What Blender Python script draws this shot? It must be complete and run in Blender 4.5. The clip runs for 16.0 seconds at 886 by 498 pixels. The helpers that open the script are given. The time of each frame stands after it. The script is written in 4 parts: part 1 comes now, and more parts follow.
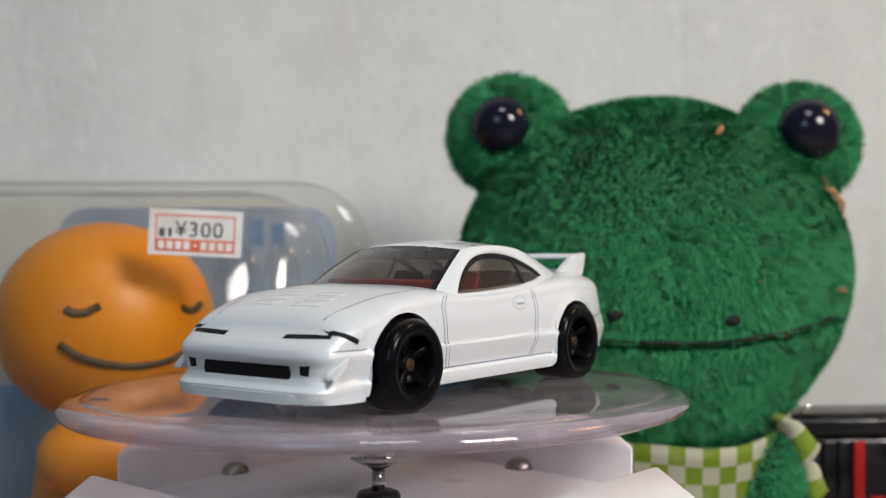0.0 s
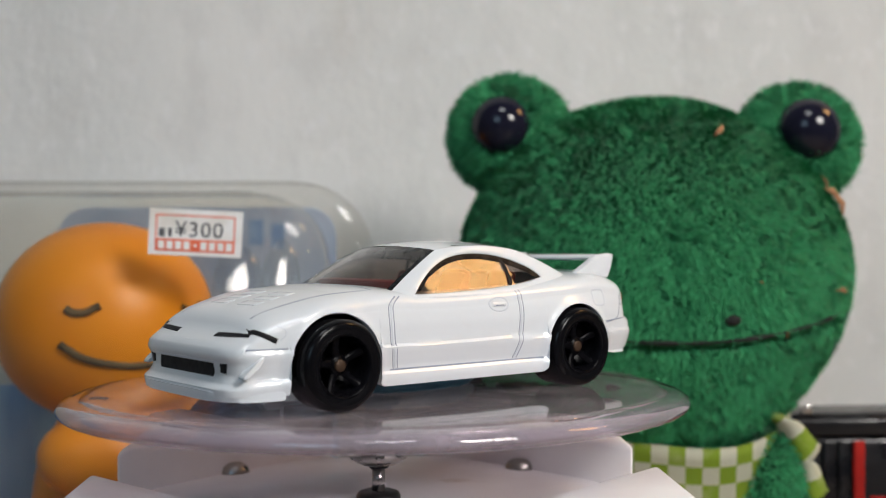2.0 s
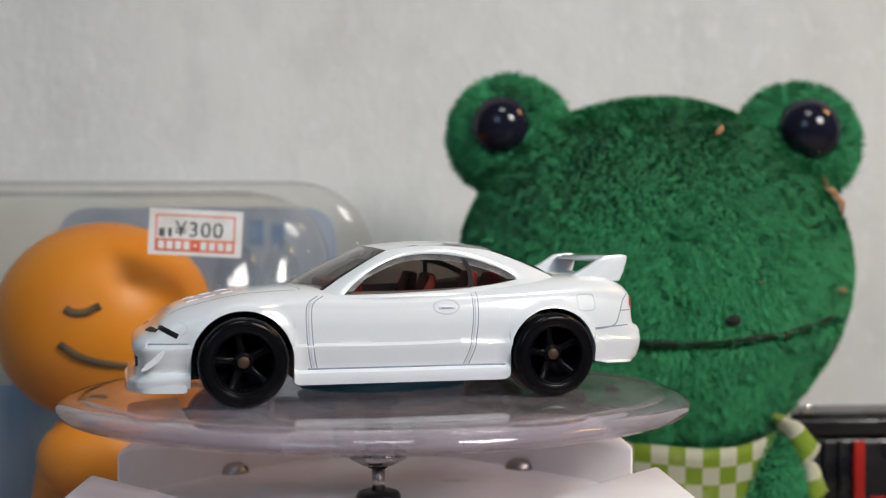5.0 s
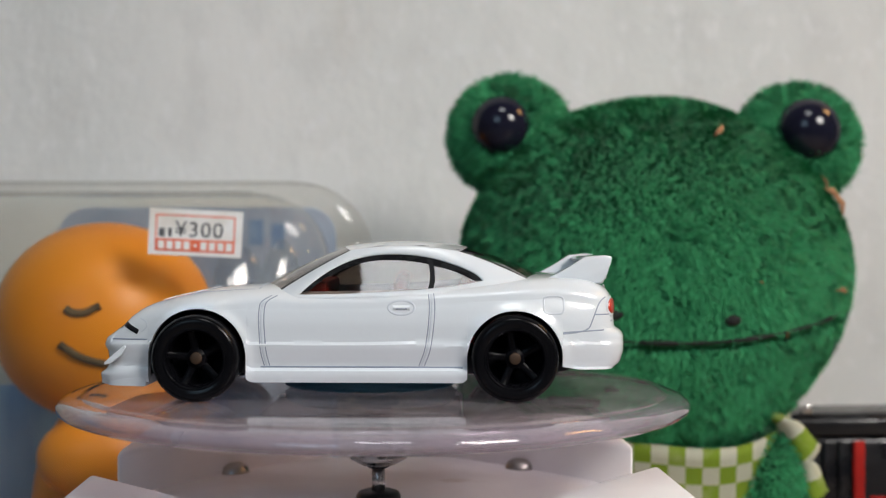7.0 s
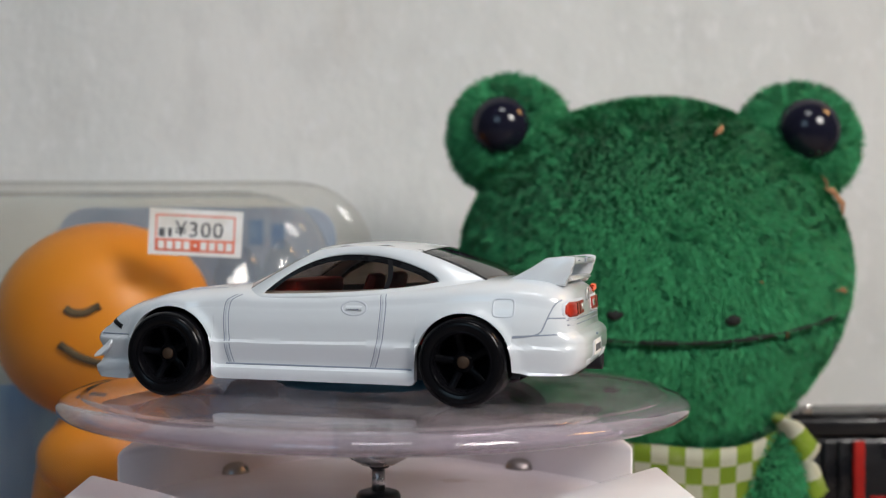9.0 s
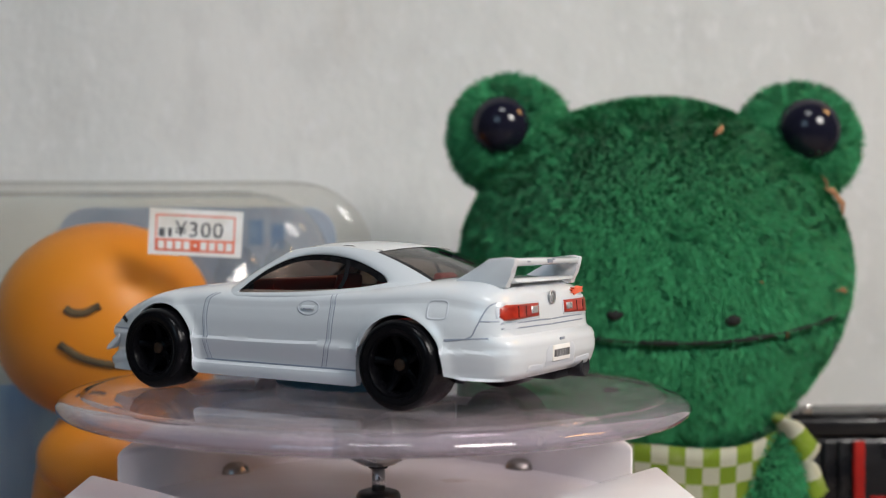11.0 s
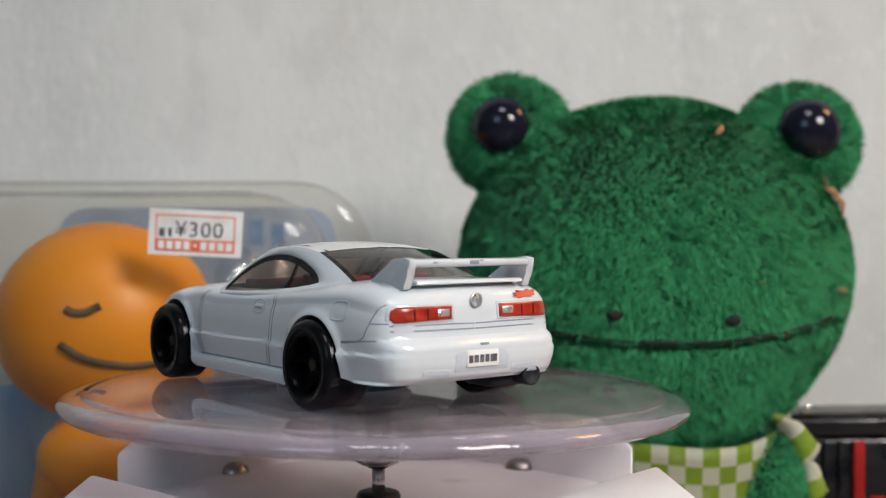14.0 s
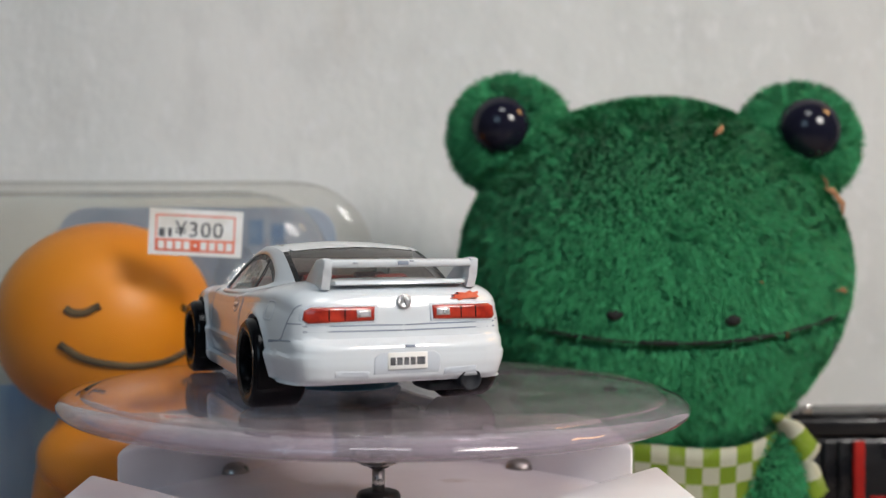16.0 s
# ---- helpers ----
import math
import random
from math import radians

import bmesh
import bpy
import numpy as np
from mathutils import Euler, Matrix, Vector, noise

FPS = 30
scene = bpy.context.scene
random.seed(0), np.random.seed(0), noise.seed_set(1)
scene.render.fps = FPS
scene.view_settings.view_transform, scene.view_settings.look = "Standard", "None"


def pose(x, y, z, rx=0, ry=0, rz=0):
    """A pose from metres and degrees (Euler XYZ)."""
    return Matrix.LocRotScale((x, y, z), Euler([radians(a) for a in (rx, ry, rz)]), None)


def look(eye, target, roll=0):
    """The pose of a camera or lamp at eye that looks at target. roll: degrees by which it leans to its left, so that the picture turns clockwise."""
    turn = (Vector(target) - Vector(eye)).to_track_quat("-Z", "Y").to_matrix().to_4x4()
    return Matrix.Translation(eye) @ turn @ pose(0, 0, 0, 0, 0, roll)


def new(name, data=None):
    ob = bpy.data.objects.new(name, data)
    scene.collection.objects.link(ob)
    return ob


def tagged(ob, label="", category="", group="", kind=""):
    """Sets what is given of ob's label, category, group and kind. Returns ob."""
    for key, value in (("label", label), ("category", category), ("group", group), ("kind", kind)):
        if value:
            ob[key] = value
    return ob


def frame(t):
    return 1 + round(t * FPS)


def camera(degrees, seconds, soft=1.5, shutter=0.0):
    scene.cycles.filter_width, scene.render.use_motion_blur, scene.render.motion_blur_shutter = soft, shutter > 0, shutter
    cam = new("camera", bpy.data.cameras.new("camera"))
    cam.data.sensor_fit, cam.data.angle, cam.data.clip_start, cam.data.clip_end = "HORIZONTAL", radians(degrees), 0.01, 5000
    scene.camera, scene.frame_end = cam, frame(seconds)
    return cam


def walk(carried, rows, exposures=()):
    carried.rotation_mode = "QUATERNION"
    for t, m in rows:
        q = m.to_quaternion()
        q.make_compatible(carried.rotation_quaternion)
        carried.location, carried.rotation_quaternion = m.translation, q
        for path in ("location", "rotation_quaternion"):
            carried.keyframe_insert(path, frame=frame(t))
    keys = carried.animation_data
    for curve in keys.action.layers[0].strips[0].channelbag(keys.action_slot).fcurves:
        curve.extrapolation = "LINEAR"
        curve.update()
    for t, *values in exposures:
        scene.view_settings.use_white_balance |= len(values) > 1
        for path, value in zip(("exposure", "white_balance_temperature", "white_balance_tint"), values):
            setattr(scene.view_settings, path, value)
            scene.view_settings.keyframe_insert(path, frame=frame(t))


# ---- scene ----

cam = camera(42.81, 16.0, soft=1.15)
EYE = pose(0, -0.1734, 0.090, 90 - 0.456, 0, -3.31) @ pose(0, 0, 0, 0, 0, -0.175)
cam.data.dof.use_dof = True
cam.data.dof.focus_distance = 0.155
cam.data.dof.aperture_fstop = 26
walk(cam, [(0.0, EYE), (16.0, EYE)], exposures=[(0.0, 0.0), (16.0, 0.0)])

# ---------------------------------------------------------------- light
world = bpy.data.worlds.new("room_air")
scene.world = world
world.use_nodes = True
world.node_tree.nodes["Background"].inputs[0].default_value = (0.80, 0.88, 1.0, 1)
world.node_tree.nodes["Background"].inputs[1].default_value = 0.08


def area_lamp(name, eye, target, size, power, colour, spread=180):
    data = bpy.data.lights.new(name, "AREA")
    data.size, data.energy, data.color, data.spread = size, power, colour, radians(spread)
    ob = new(name, data)
    ob.matrix_world = look(eye, target)
    return ob


area_lamp("window_light", (-0.46, -0.98, 0.60), (0.0, 0.04, 0.08), 0.42, 1.65, (0.53, 0.79, 1.0))
area_lamp("ceiling_light", (0.34, -0.40, 0.42), (0.04, 0.02, 0.05), 0.19, 0.57, (1.0, 0.955, 0.92), 70)
area_lamp("room_lamp", (0.02, -0.36, 0.86), (0.02, 0.0, 0.08), 0.22, 1.4, (0.95, 0.98, 1.0))
area_lamp("desk_bulb_light", (0.47, 0.03, 0.48), (0.04, 0.02, 0.08), 0.12, 0.17, (1.0, 0.54, 0.20), 90)

# ---------------------------------------------------------------- materials


def material(name, colour, rough=0.5, metal=0.0, transmission=0.0, ior=1.45, coat=0.0, sheen=0.0, alpha=1.0):
    m = bpy.data.materials.new(name)
    m.use_nodes = True
    b = m.node_tree.nodes["Principled BSDF"]
    b.inputs["Base Color"].default_value = (*colour, 1)
    b.inputs["Roughness"].default_value = rough
    b.inputs["Metallic"].default_value = metal
    b.inputs["Transmission Weight"].default_value = transmission
    b.inputs["IOR"].default_value = ior
    b.inputs["Coat Weight"].default_value = coat
    b.inputs["Sheen Weight"].default_value = sheen
    b.inputs["Alpha"].default_value = alpha
    return m


def noise_node(m, scale, detail=4.0, stretch=(1, 1, 1)):
    nt = m.node_tree
    tc = nt.nodes.new("ShaderNodeTexCoord")
    mp = nt.nodes.new("ShaderNodeMapping")
    mp.inputs["Scale"].default_value = stretch
    n = nt.nodes.new("ShaderNodeTexNoise")
    n.inputs["Scale"].default_value = scale
    n.inputs["Detail"].default_value = detail
    nt.links.new(tc.outputs["Object"], mp.inputs["Vector"])
    nt.links.new(mp.outputs[0], n.inputs["Vector"])
    return n


def vary(m, scale, low, high, lo=0.35, hi=0.65, detail=4.0, stretch=(1, 1, 1)):
    """Base colour from noise, mixed over what is there."""
    nt = m.node_tree
    n = noise_node(m, scale, detail, stretch)
    r = nt.nodes.new("ShaderNodeValToRGB")
    r.color_ramp.elements[0].position, r.color_ramp.elements[1].position = lo, hi
    r.color_ramp.elements[0].color, r.color_ramp.elements[1].color = (*low, 1), (*high, 1)
    nt.links.new(n.outputs["Fac"], r.inputs[0])
    b = nt.nodes["Principled BSDF"]
    nt.links.new(r.outputs[0], b.inputs["Base Color"])
    return r


def spots(m, scale, colour, lo, hi, detail=3.0, stretch=(1, 1, 1), amount=1.0):
    """Stains of a colour over the present base colour."""
    nt = m.node_tree
    b = nt.nodes["Principled BSDF"]
    n = noise_node(m, scale, detail, stretch)
    r = nt.nodes.new("ShaderNodeMapRange")
    r.inputs["From Min"].default_value, r.inputs["From Max"].default_value = lo, hi
    r.inputs["To Max"].default_value = amount
    nt.links.new(n.outputs["Fac"], r.inputs["Value"])
    mix = nt.nodes.new("ShaderNodeMix")
    mix.data_type = "RGBA"
    nt.links.new(r.outputs[0], mix.inputs[0])
    old = b.inputs["Base Color"]
    if old.is_linked:
        nt.links.new(old.links[0].from_socket, mix.inputs[6])
    else:
        mix.inputs[6].default_value = old.default_value
    mix.inputs[7].default_value = (*colour, 1)
    nt.links.new(mix.outputs[2], old)


def relief(m, scale, strength, distance, detail=4.0, stretch=(1, 1, 1)):
    nt = m.node_tree
    b = nt.nodes["Principled BSDF"]
    n = noise_node(m, scale, detail, stretch)
    bump = nt.nodes.new("ShaderNodeBump")
    bump.inputs["Strength"].default_value, bump.inputs["Distance"].default_value = strength, distance
    nt.links.new(n.outputs["Fac"], bump.inputs["Height"])
    if b.inputs["Normal"].is_linked:
        nt.links.new(b.inputs["Normal"].links[0].from_socket, bump.inputs["Normal"])
    nt.links.new(bump.outputs[0], b.inputs["Normal"])


def rough_vary(m, scale, low, high, stretch=(1, 1, 1)):
    nt = m.node_tree
    n = noise_node(m, scale, 5, stretch)
    r = nt.nodes.new("ShaderNodeMapRange")
    r.inputs["From Min"].default_value, r.inputs["From Max"].default_value = 0.3, 0.7
    r.inputs["To Min"].default_value, r.inputs["To Max"].default_value = low, high
    nt.links.new(n.outputs["Fac"], r.inputs["Value"])
    nt.links.new(r.outputs[0], nt.nodes["Principled BSDF"].inputs["Roughness"])


M_WALL = material("wallpaper", (0.72, 0.70, 0.66), 0.75)
vary(M_WALL, 14, (0.67, 0.68, 0.665), (0.76, 0.76, 0.74), stretch=(1, 1, 0.5))
spots(M_WALL, 26, (0.50, 0.42, 0.32), 0.70, 0.82, 5, (1, 1, 0.8), 0.5)
spots(M_WALL, 75, (0.50, 0.50, 0.49), 0.50, 0.72, 6, (1, 1, 0.6), 0.30)
spots(M_WALL, 190, (0.80, 0.80, 0.80), 0.54, 0.72, 5, (1, 1, 0.8), 0.6)
spots(M_WALL, 17, (0.62, 0.55, 0.45), 0.60, 0.80, 6, (1, 1, 0.6), 0.45)
relief(M_WALL, 420, 0.45, 0.0005, 6, (1, 1, 0.7))
relief(M_WALL, 70, 0.22, 0.0012, 3, (1.6, 1, 0.45))
rough_vary(M_WALL, 160, 0.42, 0.72)
M_PLAIN = material("plain_room_paint", (0.30, 0.31, 0.33), 0.85)
relief(M_PLAIN, 60, 0.2, 0.002)
M_TABLE = material("table_laminate", (0.33, 0.27, 0.22), 0.5)
vary(M_TABLE, 12, (0.28, 0.22, 0.17), (0.38, 0.31, 0.25), stretch=(8, 1, 1))

M_PAINT = material("white_enamel", (0.66, 0.70, 0.735), 0.30, coat=1.0)
M_PAINT.node_tree.nodes["Principled BSDF"].inputs["Coat Roughness"].default_value = 0.07
relief(M_PAINT, 900, 0.06, 0.0002, 3)
spots(M_PAINT, 420, (0.66, 0.68, 0.70), 0.62, 0.75, 4, amount=0.5)
M_SEAM = material("seam_shadow_grey", (0.24, 0.28, 0.35), 0.5)
relief(M_SEAM, 800, 0.1, 0.0002)
# Greyed body colour standing in for shade in recesses that are not cut.
M_RECESS_SHADE = material("shaded_recess_paint", (0.55, 0.59, 0.64), 0.4)
relief(M_RECESS_SHADE, 900, 0.1, 0.0002)
M_TYRE = material("black_tyre_plastic", (0.004, 0.004, 0.005), 0.28)
rough_vary(M_TYRE, 700, 0.12, 0.26)
M_TYRE.node_tree.nodes["Principled BSDF"].inputs["Specular IOR Level"].default_value = 0.16
M_RIM = material("black_rim_plastic", (0.003, 0.003, 0.004), 0.3)
rough_vary(M_RIM, 900, 0.2, 0.4)
M_RIM.node_tree.nodes["Principled BSDF"].inputs["Specular IOR Level"].default_value = 0.06
M_HUB = material("bronze_axle", (0.06, 0.036, 0.022), 0.5, 0.5)
relief(M_HUB, 1500, 0.2, 0.0001)
M_CHASSIS = material("dark_chassis_plastic", (0.020, 0.021, 0.024), 0.5)
relief(M_CHASSIS, 500, 0.25, 0.0003)
M_CABIN = material("red_interior_plastic", (0.36, 0.03, 0.02), 0.5)
relief(M_CABIN, 400, 0.2, 0.0003)
M_BLACK = material("black_print", (0.01, 0.01, 0.012), 0.4)
rough_vary(M_BLACK, 800, 0.4, 0.6)
M_BLACK.node_tree.nodes["Principled BSDF"].inputs["Specular IOR Level"].default_value = 0.15
M_REDLENS = material("red_lamp_print", (0.50, 0.030, 0.012), 0.3, coat=0.4)
vary(M_REDLENS, 700, (0.26, 0.014, 0.007), (0.48, 0.035, 0.014))
M_SILVER = material("silver_print", (0.62, 0.62, 0.64), 0.3, 0.7)
rough_vary(M_SILVER, 900, 0.2, 0.45)
M_PIPE = material("exhaust_grey", (0.018, 0.019, 0.023), 0.6)
M_PIPE.node_tree.nodes["Principled BSDF"].inputs["Specular IOR Level"].default_value = 0.25
relief(M_PIPE, 900, 0.2, 0.0002)
M_PUTTY = material("teal_adhesive_putty", (0.02, 0.11, 0.17), 0.5)
relief(M_PUTTY, 350, 0.5, 0.0006)



def clear_plastic(name, tint, haze_colour, haze, gloss_rough, ior, scuff_scale, scuff, wave=0.0001):
    """Thin clear plastic: passes light, mirrors by Fresnel, clouded where it is scuffed."""
    m = bpy.data.materials.new(name)
    m.use_nodes = True
    nt = m.node_tree
    nt.nodes.clear()
    out = nt.nodes.new("ShaderNodeOutputMaterial")
    clear, cloud, gloss = nt.nodes.new("ShaderNodeBsdfTransparent"), nt.nodes.new("ShaderNodeBsdfDiffuse"), nt.nodes.new("ShaderNodeBsdfGlossy")
    clear.inputs[0].default_value = (*tint, 1)
    cloud.inputs[0].default_value = (*haze_colour, 1)
    gloss.inputs["Roughness"].default_value = gloss_rough
    n = noise_node(m, scuff_scale, 6)
    rng = nt.nodes.new("ShaderNodeMapRange")
    rng.inputs["From Min"].default_value, rng.inputs["From Max"].default_value = 0.35, 0.75
    rng.inputs["To Min"].default_value, rng.inputs["To Max"].default_value = haze, scuff
    nt.links.new(n.outputs["Fac"], rng.inputs["Value"])
    a, b = nt.nodes.new("ShaderNodeMixShader"), nt.nodes.new("ShaderNodeMixShader")
    nt.links.new(rng.outputs[0], a.inputs[0])
    nt.links.new(clear.outputs[0], a.inputs[1])
    nt.links.new(cloud.outputs[0], a.inputs[2])
    lw = nt.nodes.new("ShaderNodeLayerWeight")
    lw.inputs["Blend"].default_value = 0.5
    pw, fr = nt.nodes.new("ShaderNodeMath"), nt.nodes.new("ShaderNodeMath")
    pw.operation, fr.operation = "POWER", "MULTIPLY_ADD"
    pw.inputs[1].default_value = 5.0
    fr.inputs[1].default_value, fr.inputs[2].default_value = 0.9 * ior, 0.04 * ior
    nt.links.new(lw.outputs["Facing"], pw.inputs[0])
    nt.links.new(pw.outputs[0], fr.inputs[0])
    bump = nt.nodes.new("ShaderNodeBump")
    bump.inputs["Strength"].default_value, bump.inputs["Distance"].default_value = 0.12, wave
    n2 = noise_node(m, scuff_scale * 1.6, 4)
    nt.links.new(n2.outputs["Fac"], bump.inputs["Height"])
    nt.links.new(bump.outputs[0], gloss.inputs["Normal"])
    nt.links.new(fr.outputs[0], b.inputs[0])
    nt.links.new(a.outputs[0], b.inputs[1])
    nt.links.new(gloss.outputs[0], b.inputs[2])
    nt.links.new(b.outputs[0], out.inputs[0])
    return m


M_GLASS = clear_plastic("smoked_car_glass", (0.57, 0.49, 0.44), (0.10, 0.09, 0.09), 0.01, 0.03, 1.5, 300, 0.04, 0.00002)
M_ACRYL = clear_plastic("clear_scuffed_acrylic", (0.88, 0.84, 0.87), (0.56, 0.51, 0.55), 0.12, 0.045, 1.15, 110, 0.38)
M_LIP = clear_plastic("clouded_acrylic_lip", (0.86, 0.82, 0.88), (0.56, 0.51, 0.59), 0.24, 0.05, 1.5, 140, 0.38)
M_BULGE = clear_plastic("glossy_glint_bulge", (0.97, 0.97, 0.97), (0.60, 0.60, 0.60), 0.0, 0.12, 1.3, 60, 0.03)
# Black of the headlining, also of the strips that imitate dark reflections in glass.
M_LINER = material("black_lining_and_reflection", (0.008, 0.008, 0.009), 0.25)
rough_vary(M_LINER, 500, 0.18, 0.35)
M_LINER.node_tree.nodes["Principled BSDF"].inputs["Specular IOR Level"].default_value = 0.2
M_ABS = material("white_abs_plastic", (0.76, 0.73, 0.74), 0.42)
vary(M_ABS, 55, (0.80, 0.77, 0.79), (0.88, 0.87, 0.88))
spots(M_ABS, 130, (0.48, 0.36, 0.27), 0.70, 0.82, 5, amount=0.5)
relief(M_ABS, 600, 0.15, 0.0002)
M_STEEL = material("steel_shaft", (0.55, 0.53, 0.51), 0.25, 1.0)
rough_vary(M_STEEL, 400, 0.18, 0.4)
M_SCREW = material("screw_steel", (0.42, 0.40, 0.37), 0.3, 1.0)
rough_vary(M_SCREW, 700, 0.2, 0.5)
M_DARKNUT = material("black_nut", (0.015, 0.015, 0.017), 0.4)
rough_vary(M_DARKNUT, 500, 0.3, 0.5)

M_FUR = material("green_plush_pile", (0.02, 0.17, 0.06), 0.8, sheen=0.08)
nt = M_FUR.node_tree
geo = nt.nodes.new("ShaderNodeNewGeometry")
ramp = nt.nodes.new("ShaderNodeValToRGB")
ramp.color_ramp.elements[0].color, ramp.color_ramp.elements[1].color = (0.009, 0.145, 0.050, 1), (0.048, 0.38, 0.150, 1)
nt.links.new(geo.outputs["Random Per Island"], ramp.inputs[0])
nt.links.new(ramp.outputs[0], nt.nodes["Principled BSDF"].inputs["Base Color"])
M_FURBASE = material("green_plush_backing", (0.010, 0.095, 0.030), 0.9)
vary(M_FURBASE, 500, (0.006, 0.085, 0.027), (0.014, 0.14, 0.052))
M_EYE = material("black_glass_eye", (0.010, 0.010, 0.020), 0.12, ior=1.38)
rough_vary(M_EYE, 200, 0.08, 0.16)
M_THREAD = material("black_thread_and_fold", (0.008, 0.009, 0.008), 0.8)
relief(M_THREAD, 900, 0.4, 0.0004)
M_FLAKE = material("dry_leaf_flake", (0.30, 0.15, 0.07), 0.8)
vary(M_FLAKE, 400, (0.20, 0.09, 0.04), (0.42, 0.24, 0.12))
M_CLOTH = material("checked_cotton", (0.5, 0.6, 0.2), 0.85)
nt = M_CLOTH.node_tree
uvn = nt.nodes.new("ShaderNodeUVMap")
chk = nt.nodes.new("ShaderNodeTexChecker")
chk.inputs["Scale"].default_value = 1.0
chk.inputs["Color1"].default_value, chk.inputs["Color2"].default_value = (0.40, 0.40, 0.31, 1), (0.15, 0.23, 0.012, 1)
nt.links.new(uvn.outputs[0], chk.inputs["Vector"])
nt.links.new(chk.outputs["Color"], nt.nodes["Principled BSDF"].inputs["Base Color"])
spots(M_CLOTH, 240, (0.42, 0.42, 0.26), 0.5, 0.8, 3, amount=0.4)
relief(M_CLOTH, 1400, 0.35, 0.0003)

M_CLEAR = clear_plastic("clear_blister_plastic", (0.96, 0.955, 0.935), (0.60, 0.58, 0.53), 0.004, 0.05, 0.9, 45, 0.05, 0.0004)
M_ORANGE = material("orange_vinyl", (0.80, 0.27, 0.008), 0.42)
vary(M_ORANGE, 30, (0.66, 0.205, 0.003), (0.76, 0.265, 0.006))
spots(M_ORANGE, 180, (0.35, 0.16, 0.04), 0.74, 0.80, 3, amount=0.6)
M_LINE = material("grey_brown_ink", (0.17, 0.095, 0.025), 0.8)
vary(M_LINE, 160, (0.045, 0.028, 0.010), (0.12, 0.08, 0.035))
M_CARD = material("blue_card", (0.24, 0.36, 0.56), 0.6)
vary(M_CARD, 40, (0.26, 0.34, 0.48), (0.42, 0.49, 0.60))
M_TRAY = material("blue_tray_plastic", (0.10, 0.25, 0.50), 0.4)
vary(M_TRAY, 60, (0.02, 0.15, 0.52), (0.34, 0.56, 0.82), 0.38, 0.68, 5, (1, 1, 0.3))
M_FADED = material("faded_blue_ink", (0.15, 0.27, 0.50), 0.6)
vary(M_FADED, 200, (0.14, 0.25, 0.46), (0.22, 0.34, 0.54))
M_PAPER = material("white_label_paper", (0.80, 0.79, 0.75), 0.65)
vary(M_PAPER, 130, (0.66, 0.61, 0.52), (0.83, 0.82, 0.80), 0.25, 0.55)
M_ORANGEINK = material("orange_red_ink", (0.78, 0.13, 0.055), 0.6)
vary(M_ORANGEINK, 300, (0.72, 0.11, 0.05), (0.82, 0.20, 0.10))
M_INK = material("black_ink", (0.03, 0.03, 0.035), 0.6)
vary(M_INK, 400, (0.02, 0.02, 0.025), (0.16, 0.16, 0.17))
M_CASE = material("black_gloss_case", (0.006, 0.006, 0.008), 0.2)
rough_vary(M_CASE, 90, 0.12, 0.4)
relief(M_CASE, 120, 0.4, 0.002)
M_REDCASE = material("red_gloss_panel", (0.45, 0.02, 0.015), 0.25)
vary(M_REDCASE, 70, (0.25, 0.010, 0.008), (0.40, 0.02, 0.014))

# ---------------------------------------------------------------- mesh helpers (millimetres in, metres out)


def mesh_of(name, verts, faces, mats, smooth=True, slots=None):
    me = bpy.data.meshes.new(name)
    me.from_pydata([(v[0] * 0.001, v[1] * 0.001, v[2] * 0.001) for v in verts], [], faces)
    for m in mats if isinstance(mats, (list, tuple)) else [mats]:
        me.materials.append(m)
    if smooth:
        me.polygons.foreach_set("use_smooth", [True] * len(me.polygons))
    if slots is not None:
        me.polygons.foreach_set("material_index", slots)
    me.update()
    return me


def part_mesh(name, verts, faces, mats, parent, label="", smooth=True, slots=None, fix=False):
    me = mesh_of(name, verts, faces, mats, smooth, slots)
    if fix:
        bm = bmesh.new()
        bm.from_mesh(me)
        bmesh.ops.remove_doubles(bm, verts=bm.verts, dist=1e-6)
        bmesh.ops.recalc_face_normals(bm, faces=bm.faces)
        bm.to_mesh(me)
        bm.free()
    ob = new(name, me)
    ob.parent = parent
    return tagged(ob, label)


def part(name, bm, mat, parent, label="", smooth=True):
    """Link a bmesh (millimetres) as one mesh object under a thing."""
    bmesh.ops.scale(bm, vec=(0.001,) * 3, verts=bm.verts)
    bmesh.ops.recalc_face_normals(bm, faces=bm.faces)
    me = bpy.data.meshes.new(name)
    bm.to_mesh(me)
    bm.free()
    me.materials.append(mat)
    me.polygons.foreach_set("use_smooth", [smooth] * len(me.polygons))
    if smooth:
        me.set_sharp_from_angle(angle=radians(38))
    ob = new(name, me)
    ob.parent = parent
    return tagged(ob, label)


def box_bm(x0, x1, y0, y1, z0, z1, bevel=0.0, seg=2):
    bm = bmesh.new()
    bmesh.ops.create_cube(bm, size=1)
    bmesh.ops.scale(bm, vec=(x1 - x0, y1 - y0, z1 - z0), verts=bm.verts)
    bmesh.ops.translate(bm, vec=((x0 + x1) / 2, (y0 + y1) / 2, (z0 + z1) / 2), verts=bm.verts)
    if bevel:
        bmesh.ops.bevel(bm, geom=bm.edges[:], offset=bevel, segments=seg, profile=0.5, affect="EDGES")
    return bm


